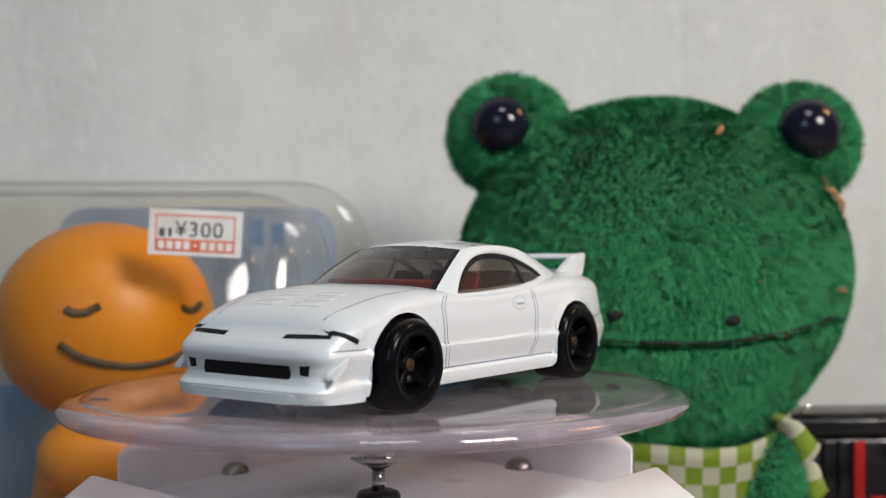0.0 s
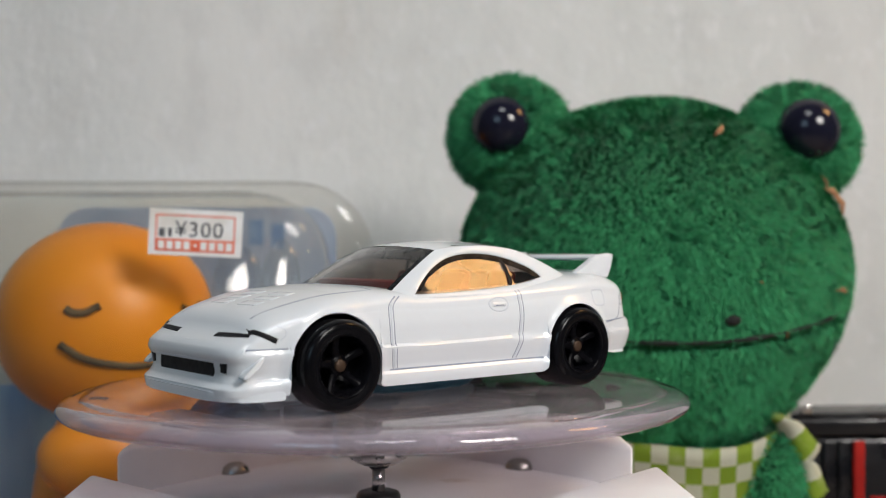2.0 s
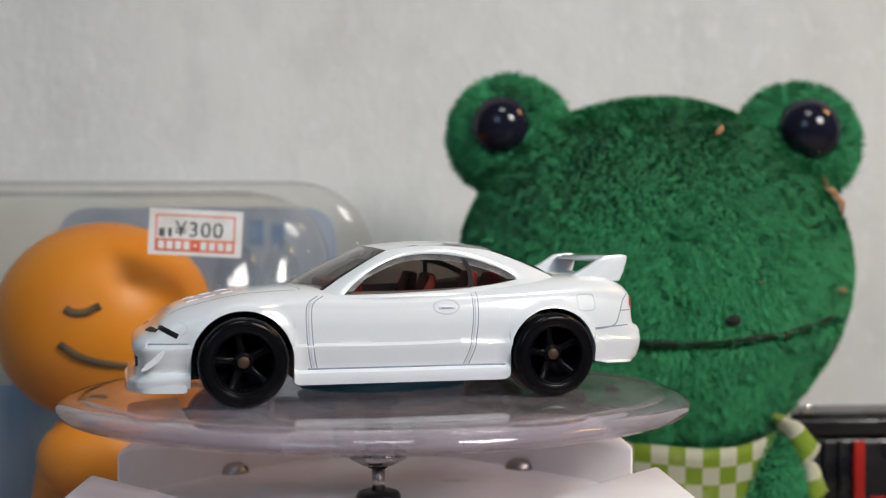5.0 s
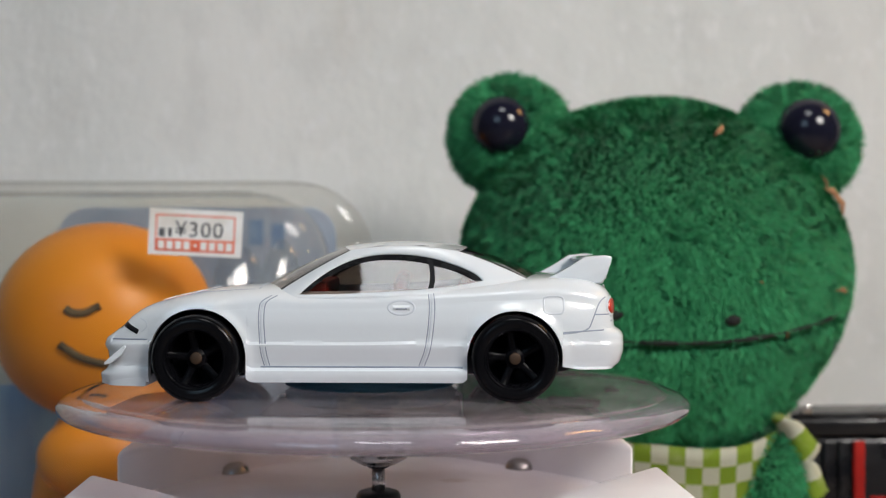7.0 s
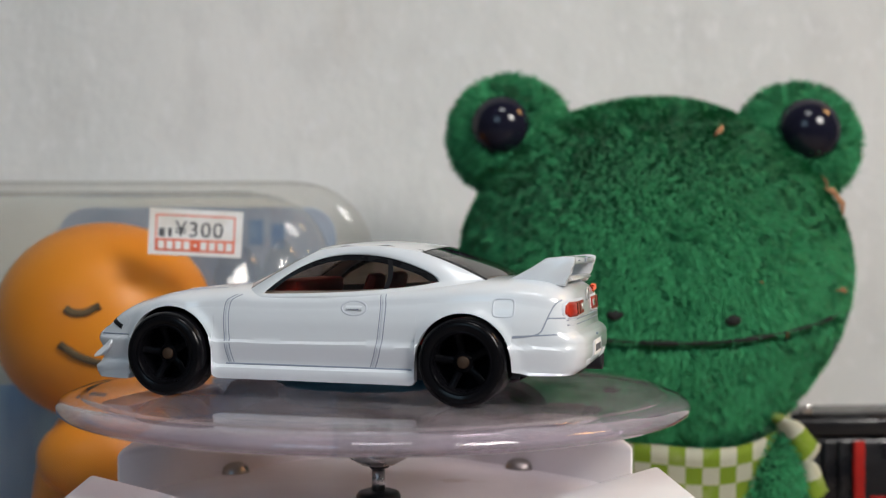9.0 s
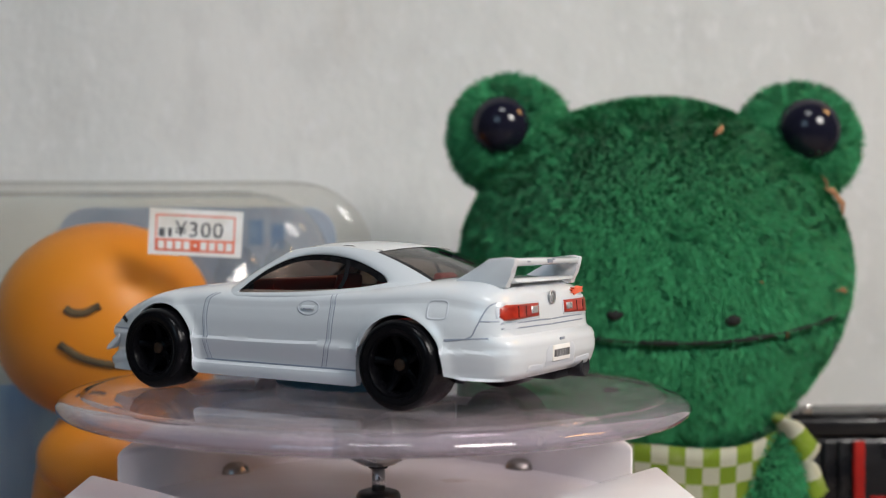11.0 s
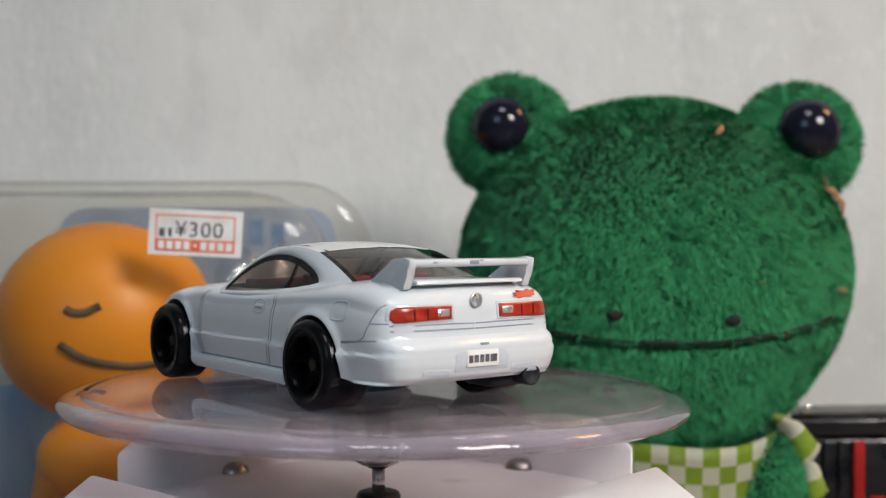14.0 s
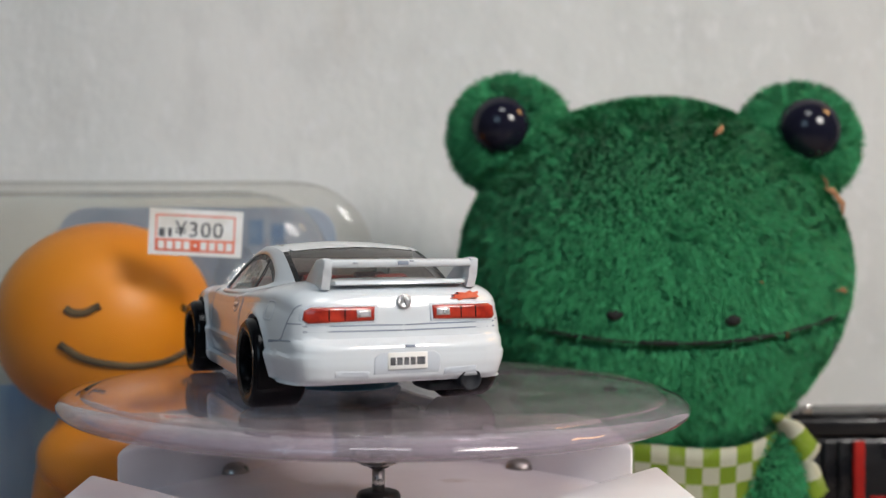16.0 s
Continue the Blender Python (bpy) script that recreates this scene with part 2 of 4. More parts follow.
def prism_bm(outline, axis, a0, a1, bevel=0.0, seg=2, edges="all"):
    """Extrude a 2D outline along an axis: 'y' takes (x, z), 'z' takes (x, y), 'x' takes (y, z)."""
    put = {"x": lambda p, a: (a, p[0], p[1]), "y": lambda p, a: (p[0], a, p[1]), "z": lambda p, a: (p[0], p[1], a)}[axis]
    bm = bmesh.new()
    lo = [bm.verts.new(put(p, a0)) for p in outline]
    hi = [bm.verts.new(put(p, a1)) for p in outline]
    bm.faces.new(lo)
    bm.faces.new(hi[::-1])
    n = len(outline)
    for i in range(n):
        bm.faces.new((lo[i], hi[i], hi[(i + 1) % n], lo[(i + 1) % n]))
    if bevel:
        pick = bm.edges[:] if edges == "all" else [e for f in bm.faces if len(f.verts) == n and n > 4 for e in f.edges]
        bmesh.ops.bevel(bm, geom=list(set(pick)), offset=bevel, segments=seg, profile=0.5, affect="EDGES")
    return bm


def lathe(profile, n=64, axis="z", centre=(0, 0, 0)):
    """Rings of (radius, height) turned round an axis; radius 0 closes an end."""
    verts, faces, rows = [], [], []
    for r, h in profile:
        row = []
        for k in range(1 if r == 0 else n):
            a = 2 * math.pi * k / n
            p = (r * math.cos(a), r * math.sin(a), h)
            if axis == "y":
                p = (p[0], p[2], p[1])
            row.append(len(verts))
            verts.append((p[0] + centre[0], p[1] + centre[1], p[2] + centre[2]))
        rows.append(row)
    for a, b in zip(rows, rows[1:]):
        for k in range(n):
            j = (k + 1) % n
            if len(a) == 1 and len(b) == 1:
                continue
            if len(a) == 1:
                faces.append((a[0], b[k], b[j]))
            elif len(b) == 1:
                faces.append((a[k], b[0], a[j]))
            else:
                faces.append((a[k], b[k], b[j], a[j]))
    return verts, faces


def grid_faces(rows, cols, wrap=False):
    out = []
    for i in range(rows - 1):
        for j in range(cols if wrap else cols - 1):
            k = (j + 1) % cols
            out.append((i * cols + j, i * cols + k, (i + 1) * cols + k, (i + 1) * cols + j))
    return out


def thing(name, m, label, category, group="", kind=""):
    ob = new(name)
    ob.matrix_world = m
    ob.empty_display_size = 0.01
    return tagged(ob, label, category, group, kind)


def structure(name, bm, mat, label):
    ob = part(name, bm, mat, None, label, smooth=False)
    return tagged(ob, kind="structure")


# ---------------------------------------------------------------- the room round it
structure("wall_north", box_bm(-900, 900, 132, 180, -5, 1500), M_WALL, "off-white stained wallpaper with embossed vertical grain")
structure("wall_west", box_bm(-950, -902, -1300, 180, -700, 1500), M_PLAIN, "plain pale painted wall")
structure("wall_east", box_bm(902, 950, -1300, 180, -700, 1500), M_PLAIN, "plain pale painted wall")
structure("wall_south", box_bm(-950, 950, -1350, -1302, -700, 1500), M_PLAIN, "plain pale painted wall")
structure("ceiling", box_bm(-950, 950, -1350, 180, 1502, 1550), M_PLAIN, "plain pale ceiling")
structure("floor", box_bm(-950, 950, -1350, 180, -750, -702), M_TABLE, "plain brown floor")
table = thing("table", pose(0, 0, 0), "brown laminate table top under the toys", "table")
part("tabletop", box_bm(-600, 600, -420, 130, -24, 0, 2), M_TABLE, table)
for lx in (-570, 570):
    for ly in (-390, 100):
        part("leg", box_bm(lx - 20, lx + 20, ly - 20, ly + 20, -701, -24.2, 1.5), M_TABLE, table)

# ---------------------------------------------------------------- turntable base
DISC_Z = 68.5
base = thing("motor_stand", pose(0, 0, 0), "white plastic square motor base with four raised corner blocks", "motor stand")
part("housing", box_bm(-41.5, 41.5, -41.5, 41.5, 0, 44.0, 1.2), M_ABS, base)
v, f = lathe([(0, 50.2), (30, 50.0), (38.5, 49.6), (39.6, 49.0), (40.0, 44.0)], 72)
part_mesh("top_plate", v, f, M_ABS, base)
for sx in (-1, 1):
    for sy in (-1, 1):
        tri = [(41.5 * sx, 8 * sy), (41.5 * sx, 37 * sy), (37 * sx, 41.5 * sy), (8 * sx, 41.5 * sy)]
        part("corner_block", prism_bm(tri, "z", 44.0, 56.7, 1.1, 3), M_ABS, base)
for sx in (-1, 1):
    for sy in (-1, 1):
        v, f = lathe([(0, 51.6), (1.2, 51.5), (2.2, 50.9), (2.5, 50.0), (2.5, 49.6)], 24, centre=(24.8 * sx, 24.0 * sy, 0))
        part_mesh("screw", v, f, M_SCREW, base, "domed steel screw")
v, f = lathe([(0, 51.7), (2.2, 51.7), (3.1, 51.4), (3.4, 50.9), (3.4, 49.8)], 40)
part_mesh("boss", v, f, M_DARKNUT, base, "black rubber shaft seal")

# ---------------------------------------------------------------- turning plate with its shaft
plate = thing("turntable_plate", pose(0, 0, 0.0), "clear scuffed acrylic turntable disc on a steel shaft", "turntable disc")
prof = [(0, -2.7), (30, -2.8), (42, -3.4), (43.6, -3.48), (43.6, -0.95), (42, -0.7), (36, -0.35), (20, -0.1), (0, -0.1)]
lip = [(43.6, -3.48), (45.4, -3.62), (46.3, -3.35), (46.85, -2.9), (46.9, -2.3), (46.4, -1.6), (45.2, -1.15), (43.6, -0.95)]


def warped(verts):
    """The sag of the old disc, more towards its edge."""
    return [(x * (1 + 0.0015 * math.sin(3 * math.atan2(y, x))), y, z - 0.016 * (x * math.cos(1.05) + y * math.sin(1.05)) * (math.hypot(x, y) / 47) ** 2) for x, y, z in verts]


v, f = lathe(prof, 128)
disc = part_mesh("disc", warped(v), f, M_ACRYL, plate, fix=True)
v, f = lathe(lip, 128)
part_mesh("lip", warped(v), f, M_LIP, plate, "clouded rounded lip", fix=True)
v, f = lathe([(0, -2.8), (3.4, -2.8), (3.4, -3.4), (2.2, -3.8), (2.2, -10.8), (0, -10.8)], 36)
part_mesh("hub", v, f, M_ACRYL, plate, "clear plastic hub")
v, f = lathe([(0, -10.7), (4.3, -10.75), (4.6, -11.1), (4.4, -11.8), (3.5, -12.3), (2.6, -12.8), (0, -12.9)], 36)
part_mesh("washer", v, f, M_STEEL, plate, "dished steel washer")
v, f = lathe([(0, -12.7), (1.6, -12.7), (1.7, -12.9), (1.7, -13.2), (1.4, -13.4), (0, -13.4)], 6)
part_mesh("nut", v, f, M_DARKNUT, plate, "small black nut", smooth=False)
v, f = lathe([(0, -13.3), (1.0, -13.3), (1.0, -17.6), (0, -17.6)], 24)
part_mesh("shaft", v, f, M_STEEL, plate)

from mathutils.bvhtree import BVHTree

# ---------------------------------------------------------------- toy car (front towards -x, millimetres)
FA, RA, AZ = -21.8, 20.5, 5.8      # axle places and height
ARCH_F, ARCH_R = 6.55, 6.35


def curve(x, keys):
    return float(np.interp(x, [k[0] for k in keys], [k[1] for k in keys]))


def smooth_curve(x, keys):
    """Monotone-ish smooth interpolation through the keys."""
    xs, ys = [k[0] for k in keys], [k[1] for k in keys]
    if x <= xs[0]:
        return ys[0]
    if x >= xs[-1]:
        return ys[-1]
    i = max(k for k in range(len(xs) - 1) if xs[k] <= x)

    def slope(k):
        if k == 0 or k == len(xs) - 1:
            j = min(max(k, 1), len(xs) - 1)
            return (ys[j] - ys[j - 1]) / (xs[j] - xs[j - 1])
        a, b = (ys[k] - ys[k - 1]) / (xs[k] - xs[k - 1]), (ys[k + 1] - ys[k]) / (xs[k + 1] - xs[k])
        return 0.0 if a * b <= 0 else 2 * a * b / (a + b)
    h = xs[i + 1] - xs[i]
    t = (x - xs[i]) / h
    m0, m1 = slope(i) * h, slope(i + 1) * h
    return (2 * t**3 - 3 * t**2 + 1) * ys[i] + (t**3 - 2 * t**2 + t) * m0 + (-2 * t**3 + 3 * t**2) * ys[i + 1] + (t**3 - t**2) * m1


WIDTH = [(-35.5, 9.6), (-35.2, 11.0), (-34.5, 12.2), (-33, 13.1), (-30, 13.9), (-26, 14.6), (-21, 15.0), (-14, 15.0), (-6, 15.1), (2, 15.3), (10, 15.55), (16, 15.8), (21, 15.9), (26, 15.5), (30, 14.8), (33, 14.0), (34.6, 12.9), (35.2, 11.6), (35.5, 10.4)]
TOP = [(-35.5, 8.9), (-34.8, 9.5), (-33.7, 10.5), (-32.6, 11.6), (-31, 12.35), (-28, 13.25), (-24, 14.2), (-20, 14.9), (-16, 15.3), (-13, 15.4), (-8, 15.1), (0, 15.2), (10, 15.7), (18, 16.2), (23, 16.7), (27, 16.8), (31, 16.6), (33.6, 16.2), (34.8, 15.6), (35.5, 14.8)]
FRONT = [(2.0, 35.9), (3.4, 36.0), (4.0, 35.2), (5.0, 34.9), (6.4, 35.0), (7.2, 35.5), (8.2, 35.4), (9.0, 34.8), (10, 34.2), (12, 33.8)]
REAR = [(4.1, 34.2), (4.9, 35.3), (6.5, 35.7), (8.6, 35.7), (9.3, 35.3), (9.7, 34.5), (10.4, 34.4), (13.4, 34.2), (15, 33.9), (16.5, 33.0)]


def low_edge(x):
    zl = 2.5 if x < FA else (2.55 if x < RA else 3.6)
    for end in (FA + ARCH_F, RA - ARCH_R):
        zl += 0.5 * math.exp(-(abs(x - end) / 0.35) ** 2) if FA < x < RA else 0.0
    if x > RA + ARCH_R:
        zl = curve(x, [(RA + ARCH_R, 4.7), (29, 4.3), (35.5, 4.2)])
    for c, r in ((FA, ARCH_F), (RA, ARCH_R)):
        if abs(x - c) < r:
            zl = max(zl, AZ + math.sqrt(r * r - (x - c) ** 2))
    return zl


def side_y(x, z):
    """Half width of the lower body at a height, with fender flares and sills."""
    w = smooth_curve(x, WIDTH)
    g = smooth_curve(z, [(2.0, 0.975), (3.8, 0.998), (4.2, 0.992), (4.55, 0.962), (6, 0.985), (7.7, 1.006), (7.95, 0.985), (10, 0.985), (12, 0.968), (13.5, 0.935), (15, 0.885), (17, 0.80)])
    y = w * g
    for c, r in ((FA, ARCH_F), (RA, ARCH_R)):
        d = math.hypot(x - c, z - AZ)
        y += 0.38 * math.exp(-((d - r) / 0.75) ** 2)
    return y


def end_shift(x, z):
    if x < -28:
        k = min(1, (-28 - x) / 7.5)
        return -(curve(z, FRONT) - 35.5) * k * k * (3 - 2 * k)
    if x > 29:
        k = min(1, (x - 29) / 6.5)
        return (curve(z, REAR) - 35.5) * k * k * (3 - 2 * k)
    return 0.0


def body_section(x, low):
    zt = smooth_curve(x, TOP)
    zs = max(low + 0.15, min(zt - 2.6, curve(x, [(-35.5, 8.0), (-30, 9.6), (-24, 11.6), (-14, 12.6), (0, 12.8), (16, 13.4), (26, 13.8), (35.5, 12.4)])))
    pts = []
    for k in range(27):
        z = low + (zs - low) * k / 26
        pts.append((x + end_shift(x, z), side_y(x, z), z))
    ys = side_y(x, zs)
    for k in range(1, 19):
        a = math.pi / 2 * k / 18
        y = ys * max(0.0, math.cos(a)) ** 0.62
        z = zs + (zt - zs) * math.sin(a) ** 0.70
        pts.append((x + end_shift(x, z), y if k < 18 else 0.0, z))
    return pts


def body_shell(parent):
    xs = list(np.linspace(-35.5, -33, 9)) + list(np.linspace(-32.5, 33, 150)) + list(np.linspace(33.3, 35.5, 9))
    for c, r in ((FA, ARCH_F), (RA, ARCH_R)):
        xs += [c + r * math.cos(a) for a in np.linspace(0.04, math.pi - 0.04, 46)]
        xs += [c - r - 0.001, c - r + 0.004, c + r - 0.004, c + r + 0.001]
    xs = sorted(xs)
    clean = [xs[0]]
    for x in xs[1:]:
        if x - clean[-1] > 0.0025:
            clean.append(x)
    verts, rows = [], []
    for x in clean:
        half = body_section(x, low_edge(x))
        ring = half + [(px, -py, pz) for px, py, pz in half[-2::-1]]
        rows.append(len(ring))
        verts += ring
    n = rows[0]
    faces = grid_faces(len(clean), n)
    # end caps as strips between the two sides
    for start in (0, (len(clean) - 1) * n):
        for k in range(n // 2 - 1):
            faces.append((start + k, start + k + 1, start + n - 2 - k, start + n - 1 - k))
    # turned-in lower edge, which gives the shell its thickness
    for side in (0, n - 1):
        first = len(verts)
        for i in range(len(clean)):
            x, y, z = verts[i * n + side]
            verts.append((x, y - math.copysign(1.0, y), z + 0.02))
        for i in range(len(clean) - 1):
            faces.append((i * n + side, (i + 1) * n + side, first + i + 1, first + i))
    # the cabin is open under its windows
    def open_top(q):
        x, y, z = (sum(verts[i][k] for i in q) / len(q) for k in range(3))
        return -10.6 < x < 21.0 and abs(y) < 11.6 and z > 13.2
    faces = [q for q in faces if not open_top(q)]
    ob = part_mesh("body", verts, faces, M_PAINT, parent, fix=True)
    ob.data.set_sharp_from_angle(angle=radians(35))
    return ob


def on_side(points, width, parent, name, mat, lift=0.03, sides=(-1, 1), label=""):
    """A thin strip laid along a line of (x, z) on the body side."""
    for s in sides:
        verts = []
        for i, (x, z) in enumerate(points):
            a, b = points[max(i - 1, 0)], points[min(i + 1, len(points) - 1)]
            if points[0] == points[-1] and i in (0, len(points) - 1):
                a, b = points[-2], points[1]
            tx, tz = b[0] - a[0], b[1] - a[1]
            ln = math.hypot(tx, tz) or 1
            nx, nz = -tz / ln * width / 2, tx / ln * width / 2
            for k, up in ((-1, -0.08), (-0.6, lift), (0.6, lift), (1, -0.08)):
                px, pz = x + nx * k, z + nz * k
                hit = SKIN[0].ray_cast(Vector((px, 40 * s, pz)), Vector((0, -s, 0)))
                y = abs(hit[0].y) if hit[0] else side_y(px, pz)
                verts.append((px, s * (y + up), pz))
        part_mesh(name, verts, grid_faces(len(points), 4), mat, parent, label, fix=True)


SKIN = []


def polyline(keys, n=40):
    """Points evenly along a Catmull-Rom curve through the keys."""
    out = []
    for i in range(len(keys) - 1):
        p0, p1, p2, p3 = keys[max(i - 1, 0)], keys[i], keys[i + 1], keys[min(i + 2, len(keys) - 1)]
        steps = max(2, n // (len(keys) - 1))
        for k in range(steps):
            t = k / steps
            out.append(tuple(0.5 * (2 * b + (c - a) * t + (2 * a - 5 * b + 4 * c - d) * t * t + (3 * b - a - 3 * c + d) * t**3) for a, b, c, d in zip(p0, p1, p2, p3)))
    out.append(tuple(keys[-1]))
    return out


ROOF = [(-3.4, 20.35), (0, 20.85), (4, 21.15), (8, 21.15), (12, 20.85), (15, 20.3)]


def cabin_y(x, z):
    """Half width of the greenhouse sides."""
    base_y = smooth_curve(x, [(-14, 12.9), (-8, 13.35), (0, 13.6), (8, 13.6), (16, 13.1), (24, 11.9)])
    return base_y - (z - 14.3) * 0.60


def ws_bottom(v):
    y = 11.6 * v
    return (-14.6 + 0.026 * y * y, y, 15.25 - 0.0045 * y * y)


def ws_top(v):
    y = 9.3 * v
    return (-3.2 + 0.016 * y * y, y, 20.65 - 0.0065 * y * y)


def rg_top(v):
    y = 9.9 * v
    return (14.6 - 0.014 * y * y, y, 20.6 - 0.0065 * y * y)


def rg_bottom(v):
    y = 10.6 * v
    return (24.6 - 0.020 * y * y, y, 16.75 - 0.0042 * y * y)


def sheet(a, b, rows, cols, bulge, lift=0.0):
    verts = []
    for i in range(rows + 1):
        t = i / rows
        for j in range(cols + 1):
            v = -1 + 2 * j / cols
            p, q = a(v), b(v)
            k = bulge * 4 * t * (1 - t) + lift
            verts.append((p[0] + (q[0] - p[0]) * t, p[1] + (q[1] - p[1]) * t, p[2] + (q[2] - p[2]) * t + k))
    return verts, grid_faces(rows + 1, cols + 1)


def greenhouse(parent):
    # roof panel
    verts = []
    for i in range(25):
        t = i / 24
        for j in range(25):
            v = -1 + j / 12
            p, q = ws_top(v), rg_top(v)
            x = p[0] + (q[0] - p[0]) * t
            y = (p[1] + (q[1] - p[1]) * t) * (1 + 0.04 * math.sin(math.pi * t))
            z0 = p[2] + (q[2] - p[2]) * t
            verts.append((x, y, z0 + 0.80 * math.sin(math.pi * t) ** 0.8 * (1 - 0.15 * v * v)))
    edge = [[verts[i * 25 + (0 if s < 0 else 24)] for i in range(25)] for s in (-1, 1)]
    part_mesh("roof", verts, grid_faces(25, 25), M_PAINT, parent, fix=True)
    # glass
    v, f = sheet(ws_bottom, ws_top, 10, 18, 0.25, -0.06)
    part_mesh("windscreen", v, f, M_GLASS, parent, "smoked windscreen", fix=True)
    v, f = sheet(rg_top, rg_bottom, 10, 18, 0.30, -0.06)
    part_mesh("rear_window", v, f, M_GLASS, parent, "smoked rear window", fix=True)
    # Black side strips stand in for the dark edge and reflection of the glass.
    for s in (-1, 1):
        for top, bottom, bulge in ((ws_top, ws_bottom, 0.25), (rg_top, rg_bottom, 0.30)):
            strip = []
            for i in range(13):
                t = i / 12
                for w in (0.94, 0.97, 1.0):
                    p, q = top(s * w), bottom(s * w)
                    strip.append(tuple(p[k] + (q[k] - p[k]) * t + (bulge * 4 * t * (1 - t) - 0.02 if k == 2 else 0) for k in range(3)))
            part_mesh("glass_dark_edge", strip, grid_faces(13, 3), M_LINER, parent, "glossy black strip for the dark edge and reflection of the glass", fix=True)
    low = polyline([(-8.4, 14.2), (-2, 14.35), (6, 14.75), (13, 15.4), (16.4, 16.0)], 40)
    high = polyline([(16.4, 16.0), (15.4, 16.9), (13.2, 17.9), (10, 18.9), (6.5, 19.45), (2.5, 19.5), (-1, 18.9), (-4, 17.6), (-6.5, 15.9), (-8.4, 14.2)], 80)
    for s in (-1, 1):
        inner = [(x, s * cabin_y(x, z), z) for x, z in low[:-1] + high[:-1]]
        e = edge[0 if s < 0 else 1]
        a, b = ws_bottom(s), rg_bottom(s)
        top_line = [b] + [tuple(b[k] + (e[-1][k] - b[k]) * t + (0.22 * 4 * t * (1 - t) if k == 2 else 0) for k in range(3)) for t in np.linspace(0.1, 0.9, 9)] + e[::-1] \
            + [tuple(e[0][k] + (a[k] - e[0][k]) * t + (0.2 * 4 * t * (1 - t) if k == 2 else 0) for k in range(3)) for t in np.linspace(0.1, 0.9, 9)] + [a]
        belt = [(-12.6, s * 13.0, 13.6)] + [(x, s * (cabin_y(x, 13.6) + 0.15), smooth_curve(x, [(-12, 13.4), (24, 14.6)])) for x in np.linspace(-10, 22, 18)] + [(24.6, s * 11.3, 15.2)]

        # pair the loops by the corners they share: front tip and rear tip
        low_in, high_in = inner[:len(low) - 1] + [inner[len(low) - 1]], inner[len(low) - 1:] + [inner[0]]

        def along(line, n):
            p = np.array(line)
            d = np.concatenate([[0], np.cumsum(np.linalg.norm(np.diff(p, axis=0), axis=1))])
            return [tuple(np.interp(u * d[-1], d, p[:, k]) for k in range(3)) for u in np.linspace(0, 1, n)]
        na, nb = 30, 70
        inn = along(low_in, na)[:-1] + along(high_in, nb)[:-1]
        out = along([a] + belt + [b], na)[:-1] + along(top_line, nb)[:-1]
        n = len(inn)
        verts = []
        for t, up in ((-0.04, -0.5), (0.0, -0.02), (0.06, 0.10), (0.35, 0.22), (0.7, 0.18), (1.0, 0.0)):
            for p, q in zip(inn, out):
                verts.append((p[0] + (q[0] - p[0]) * t, p[1] + (q[1] - p[1]) * t + s * up, p[2] + (q[2] - p[2]) * t + (0.25 * up if up > 0 else 0)))
        frame_ob = part_mesh("window_frame", verts, grid_faces(6, n, True), M_PAINT, parent, fix=True)
        # pane, with the pillar printed across it
        cx, cz = 3.0, 16.6
        rings = []
        for k in (1.0, 0.75, 0.5, 0.25):
            rings += [(cx + (p[0] - cx) * k, s * (cabin_y(cx + (p[0] - cx) * k, cz + (p[2] - cz) * k) - 0.25), cz + (p[2] - cz) * k) for p in inn]
        rings.append((cx, s * (cabin_y(cx, cz) - 0.25), cz))
        faces = grid_faces(4, n, True) + [(3 * n + j, 3 * n + (j + 1) % n, 4 * n) for j in range(n)]
        part_mesh("side_window", rings, faces, M_GLASS, parent, "smoked side window", fix=True)
        # Dark band painted along the upper pane: its edge and the dark it reflects.
        band, top_n = [], len(along(high_in, nb)) - 1
        for j in range(na - 1, na - 1 + top_n):
            p, u = inn[j % n], (j - na + 1) / top_n
            w = 0.10 + 0.16 * math.sin(math.pi * min(1, u * 1.15)) ** 0.7
            for k, up in ((1.0, -0.10), (1.0 - w * 0.5, -0.16), (1.0 - w, -0.24)):
                x, z = cx + (p[0] - cx) * k, cz + (p[2] - cz) * k
                band.append((x, s * (cabin_y(x, z) + up), z))
        part_mesh("window_dark_edge", band, grid_faces(top_n, 3), M_LINER, parent, "glossy black strip for the dark edge and reflection of the window", fix=True)
        pil = [(9.2, 14.9), (9.55, 16.2), (9.45, 17.6), (9.0, 19.2)]
        verts = []
        for x, z in polyline(pil, 12):
            for w in (-0.35, 0.35):
                verts.append((x + w, s * (cabin_y(x + w, z) - 0.12), z))
        part_mesh("pillar", verts, grid_faces(len(verts) // 2, 2), M_BLACK, parent, fix=True)


def seat_bm(x, y):
    bm = prism_bm([(x - 2.5, 8.5), (x + 3.4, 8.5), (x + 4.6, 16.6), (x + 3.2, 17.0), (x + 1.6, 11.4), (x - 2.5, 11.2)], "y", y - 2.4, y + 2.4, 0.5, 2)
    return bm


